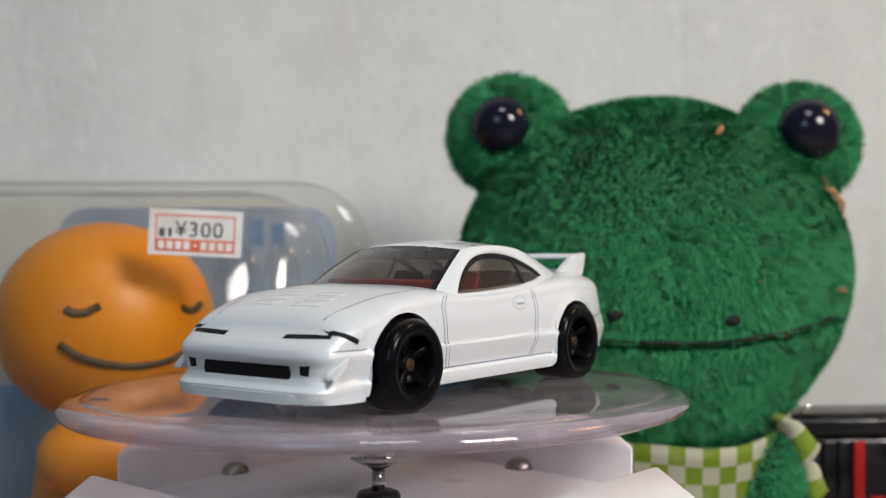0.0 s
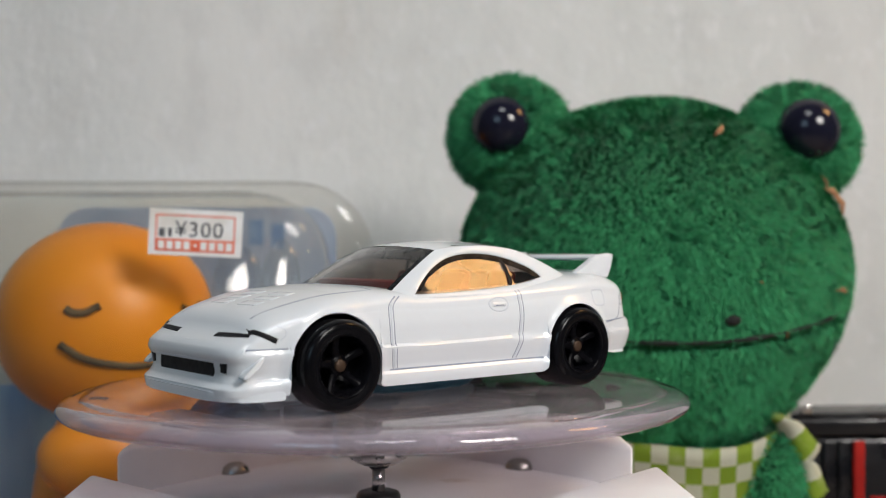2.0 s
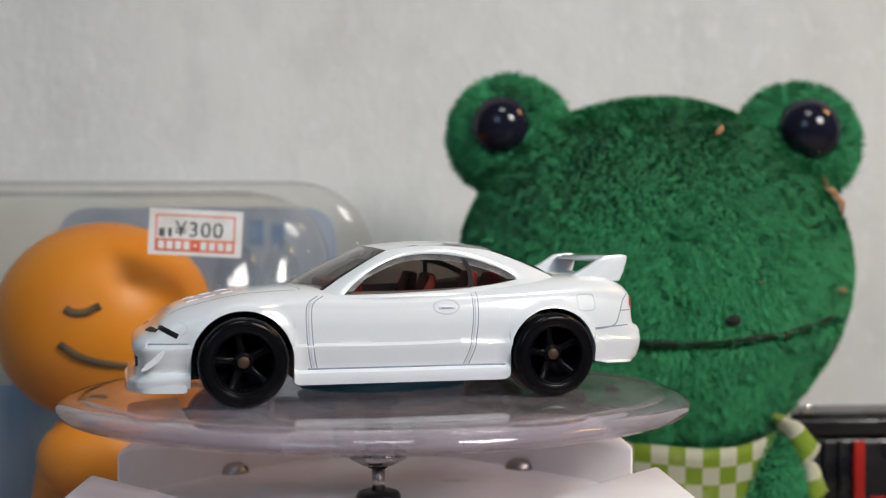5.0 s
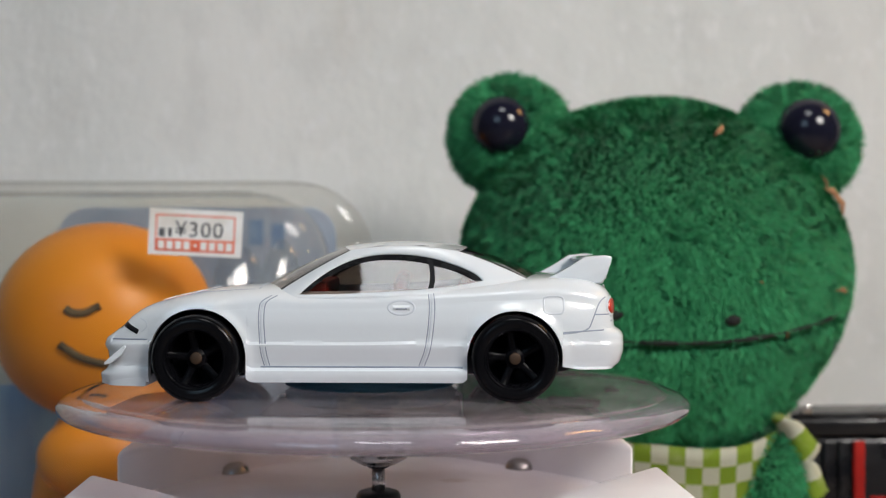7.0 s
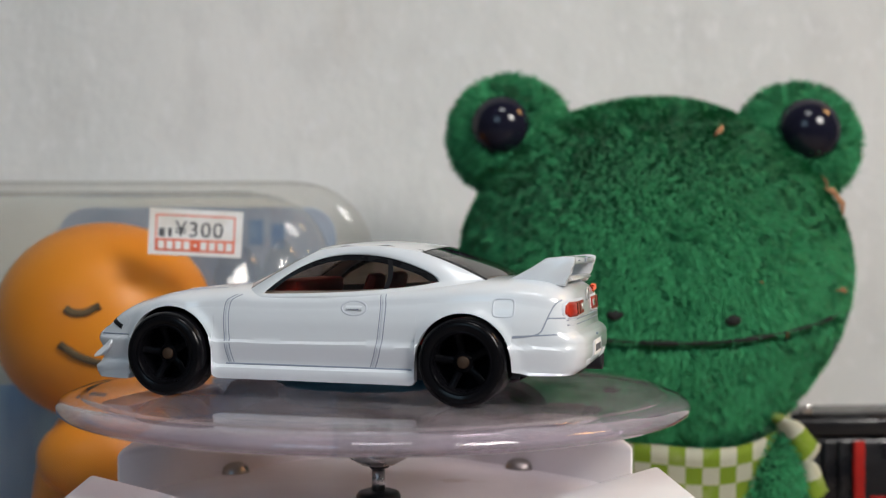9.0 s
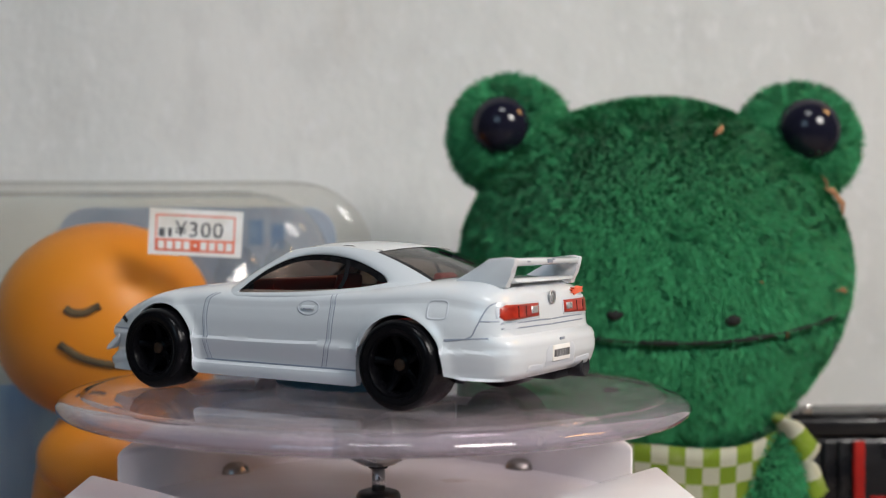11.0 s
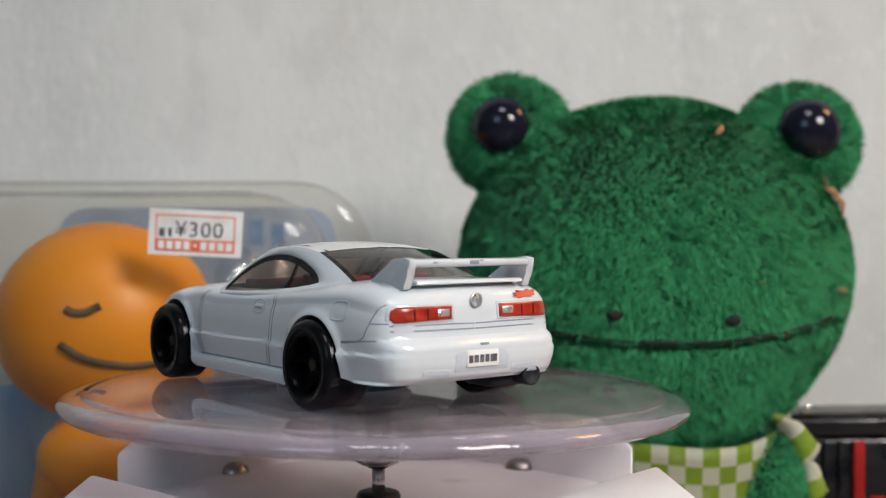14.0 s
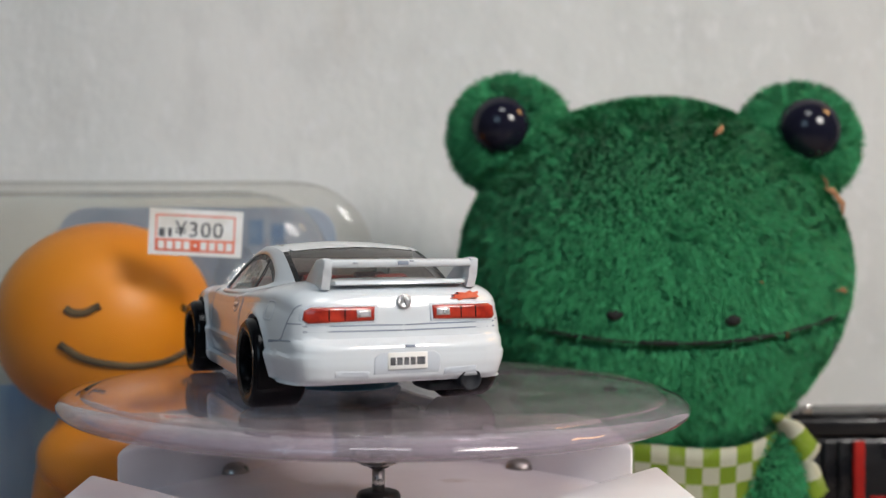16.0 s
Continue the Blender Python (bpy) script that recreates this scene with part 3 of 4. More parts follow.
def wheel(parent, x, y, side, width, name="wheel"):
    w = thing_part_empty(name, parent, x, y, AZ)
    o = side
    r = 5.8
    prof = [(3.9, 0.0), (4.5, 0.25), (5.05, 0.30), (5.5, 0.05), (r, -0.55), (r, -width + 0.6), (5.3, -width), (3.6, -width), (3.6, -width + 0.3)]
    v, f = lathe([(a, o * b) for a, b in prof], 56, "y")
    part_mesh("tyre", v, f, M_TYRE, w, fix=True)
    verts, faces = lathe([(4.15, o * 0.12), (3.95, o * 0.2), (3.75, o * 0.0), (3.6, o * -1.2), (3.5, o * -3.2), (0, o * -3.2)], 48, "y")
    rim_ob = part_mesh("rim", verts, faces, M_RIM, w, "black deep-dish rim", fix=True)
    for k in range(5):
        a = 2 * math.pi * k / 5 + 0.5
        ca, sa = math.cos(a), math.sin(a)
        pts = []
        for rr, hw, dep in ((0.7, 0.62, -1.55), (2.2, 0.48, -1.65), (3.75, 0.55, -0.9)):
            for sgn, dd in ((-1, 0), (-0.7, 0.22), (0.7, 0.22), (1, 0)):
                pts.append((rr * ca - sgn * hw * sa, o * (dep + dd), rr * sa + sgn * hw * ca))
        part_mesh("spoke", pts, grid_faces(3, 4), M_RIM, w, fix=True)
    v, f = lathe([(0, o * -1.05), (0.55, o * -1.08), (0.62, o * -1.2), (1.2, o * -1.25), (1.35, o * -1.45), (1.35, o * -2.8)], 28, "y")
    part_mesh("hub", v, f, M_RIM, w, fix=True)
    v, f = lathe([(0, o * -0.92), (0.66, o * -0.94), (0.8, o * -1.02), (0.82, o * -1.3)], 24, "y")
    part_mesh("axle_end", v, f, M_HUB, w, "bronze-coloured axle end", fix=True)


def thing_part_empty(name, parent, x, y, z):
    """A part that holds the pieces of a wheel: its tread hoop is the mesh, the rest hang on it."""
    v, f = lathe([(5.2, -0.3), (5.2, 0.3)], 32, "y")
    ob = part_mesh(name, v, f, M_TYRE, parent)
    ob.location = (x * 0.001, y * 0.001, z * 0.001)
    return ob


def decal(tree, axis, outline, start, way, lift, name, mat, parent, label=""):
    """A patch that follows the body: an outline of (y, z) thrown along x on to the skin, with a raised face and sides."""
    n = len(outline)
    loop = []
    for i in range(n):
        a, b = outline[i], outline[(i + 1) % n]
        steps = max(1, int(math.hypot(b[0] - a[0], b[1] - a[1]) / 0.5))
        loop += [(a[0] + (b[0] - a[0]) * k / steps, a[1] + (b[1] - a[1]) * k / steps) for k in range(steps)]
    cy, cz = sum(p[0] for p in loop) / len(loop), sum(p[1] for p in loop) / len(loop)
    verts, m = [], len(loop)
    for k, up in ((1.0, -0.3), (1.0, lift * 0.7), (0.96, lift), (0.5, lift), (0.05, lift)):
        for y, z in loop:
            yy, zz = cy + (y - cy) * k, cz + (z - cz) * k
            hit = tree.ray_cast(Vector((start, yy, zz)), Vector((way, 0, 0)))
            x = hit[0].x if hit[0] else (34.0 if way < 0 else -33.5)
            verts.append((x - way * up, yy, zz))
    faces = grid_faces(5, m, True) + [tuple(range(4 * m, 5 * m))]
    return part_mesh(name, verts, faces, mat, parent, label, fix=True)


def top_patch(tree, outline, lift, name, mat, parent, label=""):
    """A raised patch on the upper skin, from an outline of (x, y)."""
    n = len(outline)
    loop = []
    for i in range(n):
        a, b = outline[i], outline[(i + 1) % n]
        steps = max(1, int(math.hypot(b[0] - a[0], b[1] - a[1]) / 0.5))
        loop += [(a[0] + (b[0] - a[0]) * k / steps, a[1] + (b[1] - a[1]) * k / steps) for k in range(steps)]
    cx, cy = sum(p[0] for p in loop) / len(loop), sum(p[1] for p in loop) / len(loop)
    verts, m = [], len(loop)
    for k, up in ((1.0, -0.3), (1.0, lift * 0.6), (0.93, lift), (0.5, lift), (0.05, lift)):
        for x, y in loop:
            xx, yy = cx + (x - cx) * k, cy + (y - cy) * k
            hit = tree.ray_cast(Vector((xx, yy, 40)), Vector((0, 0, -1)))
            verts.append((xx, yy, (hit[0].z if hit[0] else 14.0) + up))
    return part_mesh(name, verts, grid_faces(5, m, True) + [tuple(range(4 * m, 5 * m))], mat, parent, label, fix=True)


def bars(parent, name, x, z0, y_list, height, mat, depth=0.08):
    for y0, y1 in y_list:
        part(name, box_bm(x, x + depth, y0, y1, z0, z0 + height, 0.02, 1), mat, parent)


def toy_car():
    car = thing("toy_car", pose(0, 0, 0), "white die-cast toy coupe with black wheels and rear wing", "toy car")
    body = body_shell(car)
    skin = BVHTree.FromPolygons([v.co * 1000 for v in body.data.vertices], [tuple(q.vertices) for q in body.data.polygons])
    SKIN.append(skin)
    greenhouse(car)
    # floor pan, wheel wells and cabin
    part("chassis", prism_bm([(-33.5, 3.6), (-28.6, 3.2), (-28.6, 12.0), (-15.0, 12.0), (-14.5, 2.6), (13.6, 2.6), (14.0, 12.0), (27.2, 12.0), (28.0, 4.4), (33.2, 4.6), (33.0, 9), (-32.5, 8)], "y", -10.2, 10.2, 0.2, 1), M_CHASSIS, car, "dark grey plastic chassis")
    for sy in (-1, 1):
        part("wheel_well", box_bm(FA - 6.4, FA + 6.4, 9.9 * sy - 0.2, 9.9 * sy + 0.2, 3.2, 12.4), M_CHASSIS, car)
        part("wheel_well", box_bm(RA - 6.3, RA + 6.3, 9.9 * sy - 0.2, 9.9 * sy + 0.2, 3.2, 12.2), M_CHASSIS, car)
    for x in (1.5, 11.0):
        for y in (-5.2, 5.2):
            part("seat", seat_bm(x, y), M_CABIN, car, "red moulded seat")
    part("dashboard", box_bm(-9, -5.0, -9.5, 9.5, 13.6, 15.9, 0.5), M_CABIN, car)
    part("headliner", prism_bm([(-3.6, 18.7), (-2.6, 19.9), (2, 20.75), (8, 20.85), (13.4, 20.2), (13.8, 19.1), (9, 19.5), (2, 19.55)], "y", -9.0, 9.0, 0.15, 1), M_LINER, car, "black headlining")
    # Added dark plate: rear chassis together with the shade below the bumper.
    part("tail_floor_and_shade", prism_bm([(22.0, 3.0), (22.0, 4.9), (31.5, 4.9), (31.5, 4.5), (27.4, 3.6)], "y", -10.4, 10.4, 0.3, 2), M_CHASSIS, car, "dark grey plastic chassis")
    wheel(car, FA, -16.5, -1, 5.4)
    wheel(car, FA, 16.5, 1, 5.4)
    wheel(car, RA, -16.55, -1, 6.6)
    wheel(car, RA, 16.55, 1, 6.6)
    # seams, handles and filler flap on the sides; recess shade is laid on as strips
    front_cut = [(-11.6, 14.1), (-12.9, 13.3), (-13.25, 12.0), (-13.2, 9.5), (-12.9, 6.5), (-12.5, 4.75)]
    rear_cut = [(9.3, 14.6), (9.5, 12.8), (9.35, 10), (8.9, 7.0), (8.1, 4.75)]
    for cut in (front_cut, rear_cut):
        for off in (-0.36, 0.36):
            on_side(polyline([(x + off, z) for x, z in cut], 36), 0.20, car, "door_seam", M_SEAM)
        # Soft shade of the groove, painted as a strip between both lines.
        on_side(polyline(cut, 36), 0.55, car, "groove_shade", M_RECESS_SHADE, 0.015)
    on_side([(x, 4.62) for x in np.linspace(-13.4, 13.6, 40)], 0.30, car, "sill_seam", M_SEAM)
    on_side([(x, 9.25 + 0.05 * (x - 26.5)) for x in np.linspace(26.9, 32.5, 12)], 0.26, car, "bumper_seam", M_SEAM)
    on_side(polyline([(26.9, 9.1), (29.0, 9.3), (30.4, 9.8), (31.0, 11.0), (32.0, 13.2), (32.9, 13.9)], 24), 0.26, car, "lamp_seam", M_SEAM)
    on_side([(x, 11.6) for x in np.linspace(31.2, 33.4, 8)], 0.24, car, "lamp_seam", M_SEAM)
    ring = [(5.4 + 1.75 * math.cos(a), 12.55 + 0.95 * math.sin(a)) for a in np.linspace(0, 2 * math.pi, 33)]
    # Ring of painted shade round the handle; the side stays flat here.
    on_side(ring, 0.42, car, "handle_recess_shade", M_RECESS_SHADE)
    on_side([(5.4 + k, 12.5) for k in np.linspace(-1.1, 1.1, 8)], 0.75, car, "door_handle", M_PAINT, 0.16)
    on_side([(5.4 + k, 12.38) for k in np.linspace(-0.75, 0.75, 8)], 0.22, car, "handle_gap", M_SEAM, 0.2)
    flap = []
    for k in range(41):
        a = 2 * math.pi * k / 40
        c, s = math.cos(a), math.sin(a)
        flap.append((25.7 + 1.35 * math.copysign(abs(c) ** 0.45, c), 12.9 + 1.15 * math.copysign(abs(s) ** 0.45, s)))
    on_side(flap, 0.38, car, "filler_flap", M_RECESS_SHADE)
    # wing
    for sy in (-1, 1):
        part("wing_upright", prism_bm([(24.3, 15.9), (26.5, 16.9), (28.3, 17.9), (30.4, 19.25), (33.2, 19.5), (34.2, 19.3), (34.0, 18.2), (33.4, 17.3), (33.0, 15.6), (28, 15.4)], "y", 9.6 * sy - 0.55, 9.6 * sy + 0.55, 0.22, 2), M_PAINT, car)
    part("wing_blade", prism_bm([(30.4, 18.75), (31.2, 19.2), (33.2, 19.35), (34.1, 19.1), (34.0, 18.4), (32.6, 18.25), (30.7, 18.4)], "y", -9.3, 9.3, 0.25, 2), M_PAINT, car)
    part("brake_lamp", box_bm(33.9, 34.2, -0.7, 0.7, 18.6, 19.1, 0.05), M_SEAM, car)
    part("deck_lip", prism_bm([(29.5, 16.2), (31.5, 16.75), (33.4, 16.75), (33.8, 16.2), (30, 15.8)], "y", -8.6, 8.6, 0.3, 2), M_PAINT, car)
    # tail
    for sy in (-1, 1):
        # Flat patch in shade colour where the lamp sits back.
        decal(skin, "x", [(3.5 * sy, 11.6), (3.4 * sy, 13.85), (11.7 * sy, 13.95), (12.8 * sy, 13.4), (12.95 * sy, 12.0), (12.3 * sy, 11.4)], 40, -1, 0.05, "lamp_surround_shade", M_RECESS_SHADE, car)
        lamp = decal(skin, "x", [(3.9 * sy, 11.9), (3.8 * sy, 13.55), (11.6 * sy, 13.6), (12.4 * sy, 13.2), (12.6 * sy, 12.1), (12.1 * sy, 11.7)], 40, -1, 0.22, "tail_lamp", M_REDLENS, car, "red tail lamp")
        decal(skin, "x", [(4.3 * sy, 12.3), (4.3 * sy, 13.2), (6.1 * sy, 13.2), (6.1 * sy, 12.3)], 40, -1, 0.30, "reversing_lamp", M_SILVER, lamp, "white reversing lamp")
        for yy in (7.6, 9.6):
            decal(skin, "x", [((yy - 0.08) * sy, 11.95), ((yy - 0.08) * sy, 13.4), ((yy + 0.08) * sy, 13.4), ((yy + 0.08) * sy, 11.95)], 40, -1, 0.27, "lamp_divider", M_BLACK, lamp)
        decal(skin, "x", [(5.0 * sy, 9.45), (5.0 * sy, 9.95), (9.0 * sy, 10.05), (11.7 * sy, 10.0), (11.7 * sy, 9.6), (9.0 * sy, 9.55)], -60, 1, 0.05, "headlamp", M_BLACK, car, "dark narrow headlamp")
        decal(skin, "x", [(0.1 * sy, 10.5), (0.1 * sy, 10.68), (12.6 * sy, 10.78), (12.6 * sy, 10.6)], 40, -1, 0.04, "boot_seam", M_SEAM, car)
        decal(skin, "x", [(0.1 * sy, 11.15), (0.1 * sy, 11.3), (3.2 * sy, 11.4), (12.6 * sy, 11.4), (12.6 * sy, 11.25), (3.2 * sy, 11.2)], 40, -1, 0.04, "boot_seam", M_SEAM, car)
    # Shade round the plate, painted on the flat bumper.
    decal(skin, "x", [(-4.3, 5.4), (-4.3, 7.4), (-3.6, 8.0), (3.6, 8.0), (4.3, 7.4), (4.3, 5.4)], 40, -1, 0.04, "plate_recess_shade", M_RECESS_SHADE, car)
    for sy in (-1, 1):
        # Slots are only patches of painted shade.
        decal(skin, "x", [(4.9 * sy, 5.0), (4.9 * sy, 5.8), (9.2 * sy, 6.0), (9.2 * sy, 5.2)], 40, -1, 0.05, "bumper_slot_shade", M_RECESS_SHADE, car)
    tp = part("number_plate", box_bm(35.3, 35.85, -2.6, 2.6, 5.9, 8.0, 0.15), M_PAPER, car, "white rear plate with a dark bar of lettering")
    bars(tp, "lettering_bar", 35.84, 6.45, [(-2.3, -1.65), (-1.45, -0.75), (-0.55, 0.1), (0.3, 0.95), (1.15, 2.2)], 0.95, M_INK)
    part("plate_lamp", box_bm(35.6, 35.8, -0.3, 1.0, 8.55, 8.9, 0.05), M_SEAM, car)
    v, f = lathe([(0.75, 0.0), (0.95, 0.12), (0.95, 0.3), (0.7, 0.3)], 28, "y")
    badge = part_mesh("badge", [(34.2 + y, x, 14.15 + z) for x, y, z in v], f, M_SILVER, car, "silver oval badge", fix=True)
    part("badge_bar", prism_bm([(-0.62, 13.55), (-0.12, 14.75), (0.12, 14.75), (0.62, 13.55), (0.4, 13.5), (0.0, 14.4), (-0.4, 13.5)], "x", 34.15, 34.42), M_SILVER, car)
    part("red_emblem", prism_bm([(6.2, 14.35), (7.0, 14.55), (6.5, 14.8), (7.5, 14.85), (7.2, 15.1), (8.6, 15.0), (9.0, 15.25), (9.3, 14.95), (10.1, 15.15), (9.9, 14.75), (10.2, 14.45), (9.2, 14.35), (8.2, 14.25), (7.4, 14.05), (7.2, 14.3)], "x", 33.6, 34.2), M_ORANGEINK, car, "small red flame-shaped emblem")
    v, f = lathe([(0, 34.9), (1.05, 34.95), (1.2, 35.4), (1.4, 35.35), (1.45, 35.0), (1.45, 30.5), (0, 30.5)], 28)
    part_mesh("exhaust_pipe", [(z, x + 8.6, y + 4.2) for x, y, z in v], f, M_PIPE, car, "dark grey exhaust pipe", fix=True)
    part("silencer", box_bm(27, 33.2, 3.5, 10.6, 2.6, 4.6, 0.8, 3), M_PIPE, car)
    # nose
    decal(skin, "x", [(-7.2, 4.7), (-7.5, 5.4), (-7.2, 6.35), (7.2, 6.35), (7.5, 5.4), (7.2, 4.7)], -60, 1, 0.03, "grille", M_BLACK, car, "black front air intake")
    decal(skin, "x", [(-8.2, 6.4), (-8.2, 6.65), (8.2, 6.65), (8.2, 6.4)], -60, 1, 0.05, "grille_shadow", M_RECESS_SHADE, car)
    for sy in (-1, 1):
        decal(skin, "x", [(8.9 * sy, 5.3), (8.9 * sy, 6.4), (10.4 * sy, 6.5), (10.1 * sy, 5.2)], -60, 1, 0.03, "fog_intake", M_BLACK, car, "small black intake")
        part("canard", prism_bm([(-34.5, 4.75), (-33.6, 4.95), (-32.2, 6.0), (-31.5, 7.2), (-31.8, 7.4), (-33.0, 6.35), (-33.9, 5.45), (-34.5, 5.15)], "y", min(12.4 * sy, 13.75 * sy), max(12.4 * sy, 13.75 * sy), 0.12, 1), M_PAINT, car)
    for sy in (-1, 1):
        for k in range(3):
            x0 = -28.6 + 2.3 * k
            top_patch(skin, [(x0, 1.6 * sy), (x0 + 1.5, 1.4 * sy), (x0 + 1.7, 5.6 * sy), (x0 + 0.2, 5.9 * sy)], 0.09, "hood_vent", M_PAINT, car)
        top_patch(skin, [(-31.0, 9.0 * sy), (-24.0, 10.4 * sy), (-14.6, 11.0 * sy), (-14.6, 11.25 * sy), (-24.0, 10.65 * sy), (-31.0, 9.25 * sy)], 0.03, "hood_seam", M_SEAM, car)
        top_patch(skin, [(-14.4, 0.1 * sy), (-14.1, 11.0 * sy), (-13.85, 11.0 * sy), (-14.15, 0.1 * sy)], 0.03, "cowl_seam", M_SEAM, car)
    on_side([(x, 10.35 - 0.52 * (x + 32.2)) for x in np.linspace(-32.2, -29.9, 14)], 0.85, car, "lamp_wrap", M_BLACK, 0.09, label="dark narrow headlamp")
    on_side(polyline([(-29.7, 11.0), (-28.9, 10.6), (-28.7, 9.9), (-29.5, 9.2)], 20), 0.22, car, "lamp_brow", M_RECESS_SHADE, 0.02)
    on_side([(x, 8.2) for x in np.linspace(-33.6, -28.6, 16)], 0.26, car, "bumper_seam", M_SEAM, 0.03)
    for x, y, z in ((33.0, 9.6, 19.45), (31.0, -9.6, 19.2), (33.9, 1.2, 19.1), (34.0, -6.2, 18.9)):
        part("paint_chip", box_bm(x - 0.35, x + 0.3, y - 0.3, y + 0.25, z - 0.1, z + 0.07, 0.05, 1), M_SEAM, car)
    edge = [(x, smooth_curve(x, WIDTH) * 0.985 + 0.12) for x in np.linspace(-28.7, -34.6, 14)] + [(-35.7, 10.6), (-36.2, 8.0), (-36.35, 4.0)]
    part("front_lip", prism_bm(edge + [(-36.4, 0)] + [(x, -y) for x, y in edge[::-1]], "z", 1.9, 3.1, 0.25, 2), M_PAINT, car)
    part("cabin_floor", box_bm(-12, 20, -12.6, 12.6, 7.6, 8.4, 0.2), M_CABIN, car)
    return car


car = toy_car()
v, f = lathe([(0, 0.02), (8.6, 0.02), (9.2, 0.5), (9.0, 1.6), (8.2, 2.5), (0, 2.5)], 40)
putty = thing("adhesive_putty", pose(0, 0, 0), "teal adhesive putty pad under the toy car", "adhesive putty")
part_mesh("pad", [(x * 1.38, y * 0.95 + 0.4 * math.sin(3 * x), z) for x, y, z in v], f, M_PUTTY, putty)

# ---------------------------------------------------------------- plush frog


def fur_coat(name, points, normals, parent, length, width, density_seed, flow, mats=None):
    """Short curved tufts on a surface: one mesh, a blade of two quads per tuft."""
    rng = np.random.default_rng(density_seed)
    p, nrm = np.asarray(points), np.asarray(normals)
    n = len(p)
    swirl = np.array([noise.noise_vector(Vector(q) * 0.11) for q in p]) * 0.6 + np.array([noise.noise_vector(Vector(q) * 0.45) for q in p]) * 0.8 + np.array([noise.noise_vector(Vector(q) * 1.1) for q in p]) * 1.0
    d = np.asarray(flow) + swirl
    d -= (d * nrm).sum(1)[:, None] * nrm
    d /= np.linalg.norm(d, axis=1)[:, None] + 1e-9
    side = np.cross(nrm, d)
    ang = rng.uniform(-0.7, 0.7, n)[:, None]
    side = side * np.cos(ang) + nrm * np.sin(ang)
    ln = length * rng.uniform(0.6, 1.25, n)[:, None]
    wd = width * rng.uniform(0.7, 1.3, n)[:, None]
    lean = rng.uniform(0.5, 1.1, n)[:, None]
    a = p - nrm * 0.25
    b = p + nrm * ln * 0.55 + d * ln * 0.25 * lean
    c = p + nrm * ln * 0.82 + d * ln * 0.72 * lean + rng.normal(0, 0.12, (n, 3)) * ln
    verts = np.stack([a - side * wd * 0.5, a + side * wd * 0.5, b - side * wd * 0.45, b + side * wd * 0.45, c - side * wd * 0.12, c + side * wd * 0.12], 1).reshape(-1, 3)
    base_i = np.arange(n)[:, None] * 6
    faces = np.concatenate([base_i + np.array([0, 1, 3, 2]), base_i + np.array([2, 3, 5, 4])], 0)
    me = bpy.data.meshes.new(name)
    me.from_pydata((verts * 0.001).tolist(), [], faces.tolist())
    me.materials.append(M_FUR)
    me.polygons.foreach_set("use_smooth", [True] * len(me.polygons))
    ob = new(name, me)
    ob.parent = parent
    return tagged(ob, "long green plush pile", kind="stuff")


def blob_points(centre, radii, power, n, seed, facing=-0.25):
    """Even random points and normals on a superellipsoid, leaving out what faces the wall."""
    rng = np.random.default_rng(seed)
    q = rng.normal(size=(n * 3, 3))
    q /= np.linalg.norm(q, axis=1)[:, None]
    s = (np.abs(q) ** power).sum(1) ** (-1 / power)
    u = q * s[:, None]
    nn = np.sign(u) * np.abs(u) ** (power - 1) / np.asarray(radii)
    nn /= np.linalg.norm(nn, axis=1)[:, None]
    keep = nn[:, 1] < -facing
    u, nn = u[keep][:n], nn[keep][:n]
    return u * np.asarray(radii) + np.asarray(centre), nn


def blob_mesh(centre, radii, power, rows=40, cols=64):
    verts = [(centre[0], centre[1], centre[2] + radii[2])]
    for i in range(1, rows):
        a = math.pi * i / rows
        for j in range(cols):
            b = 2 * math.pi * j / cols
            q = np.array([math.sin(a) * math.cos(b), math.sin(a) * math.sin(b), math.cos(a)])
            s = (np.abs(q) ** power).sum() ** (-1 / power)
            verts.append(tuple(q * s * np.asarray(radii) + np.asarray(centre)))
    verts.append((centre[0], centre[1], centre[2] - radii[2]))
    faces = [(0, 1 + j, 1 + (j + 1) % cols) for j in range(cols)]
    for i in range(rows - 2):
        for j in range(cols):
            k = (j + 1) % cols
            faces.append((1 + i * cols + j, 1 + (i + 1) * cols + j, 1 + (i + 1) * cols + k, 1 + i * cols + k))
    last = len(verts) - 1
    first = 1 + (rows - 2) * cols
    faces += [(first + j, last, first + (j + 1) % cols) for j in range(cols)]
    return verts, faces


HEAD_C, HEAD_R, HEAD_P = (-0.6, 0.0, 83.0), (41.3, 28.7, 36.3), 2.08


def head_shape(p):
    """The stuffed head: full chin, upper corner drawn in on one side."""
    x, y, z = p
    s = (z - HEAD_C[2]) / HEAD_R[2]
    if s < 0:
        return (HEAD_C[0] + (x - HEAD_C[0]) * (1 - 0.15 * s * s - (0.02 if x > 0 else 0.0)), y, HEAD_C[2] + (z - HEAD_C[2]) * (1 - 0.20 * s))
    return (HEAD_C[0] + (x - HEAD_C[0]) * (1 - (0.02 + 0.13 * s * s if x > 0 else 0.03 * s * s)), y, z)



def head_front(x, z, lift=0.0):
    """Point on the front of the head at x, z."""
    k = 1 - abs(x / HEAD_R[0]) ** HEAD_P - abs((z - HEAD_C[2]) / HEAD_R[2]) ** HEAD_P
    y = -HEAD_R[1] * max(k, 0.0) ** (1 / HEAD_P) - lift
    return (head_shape((x, y, z))[0], y, z)


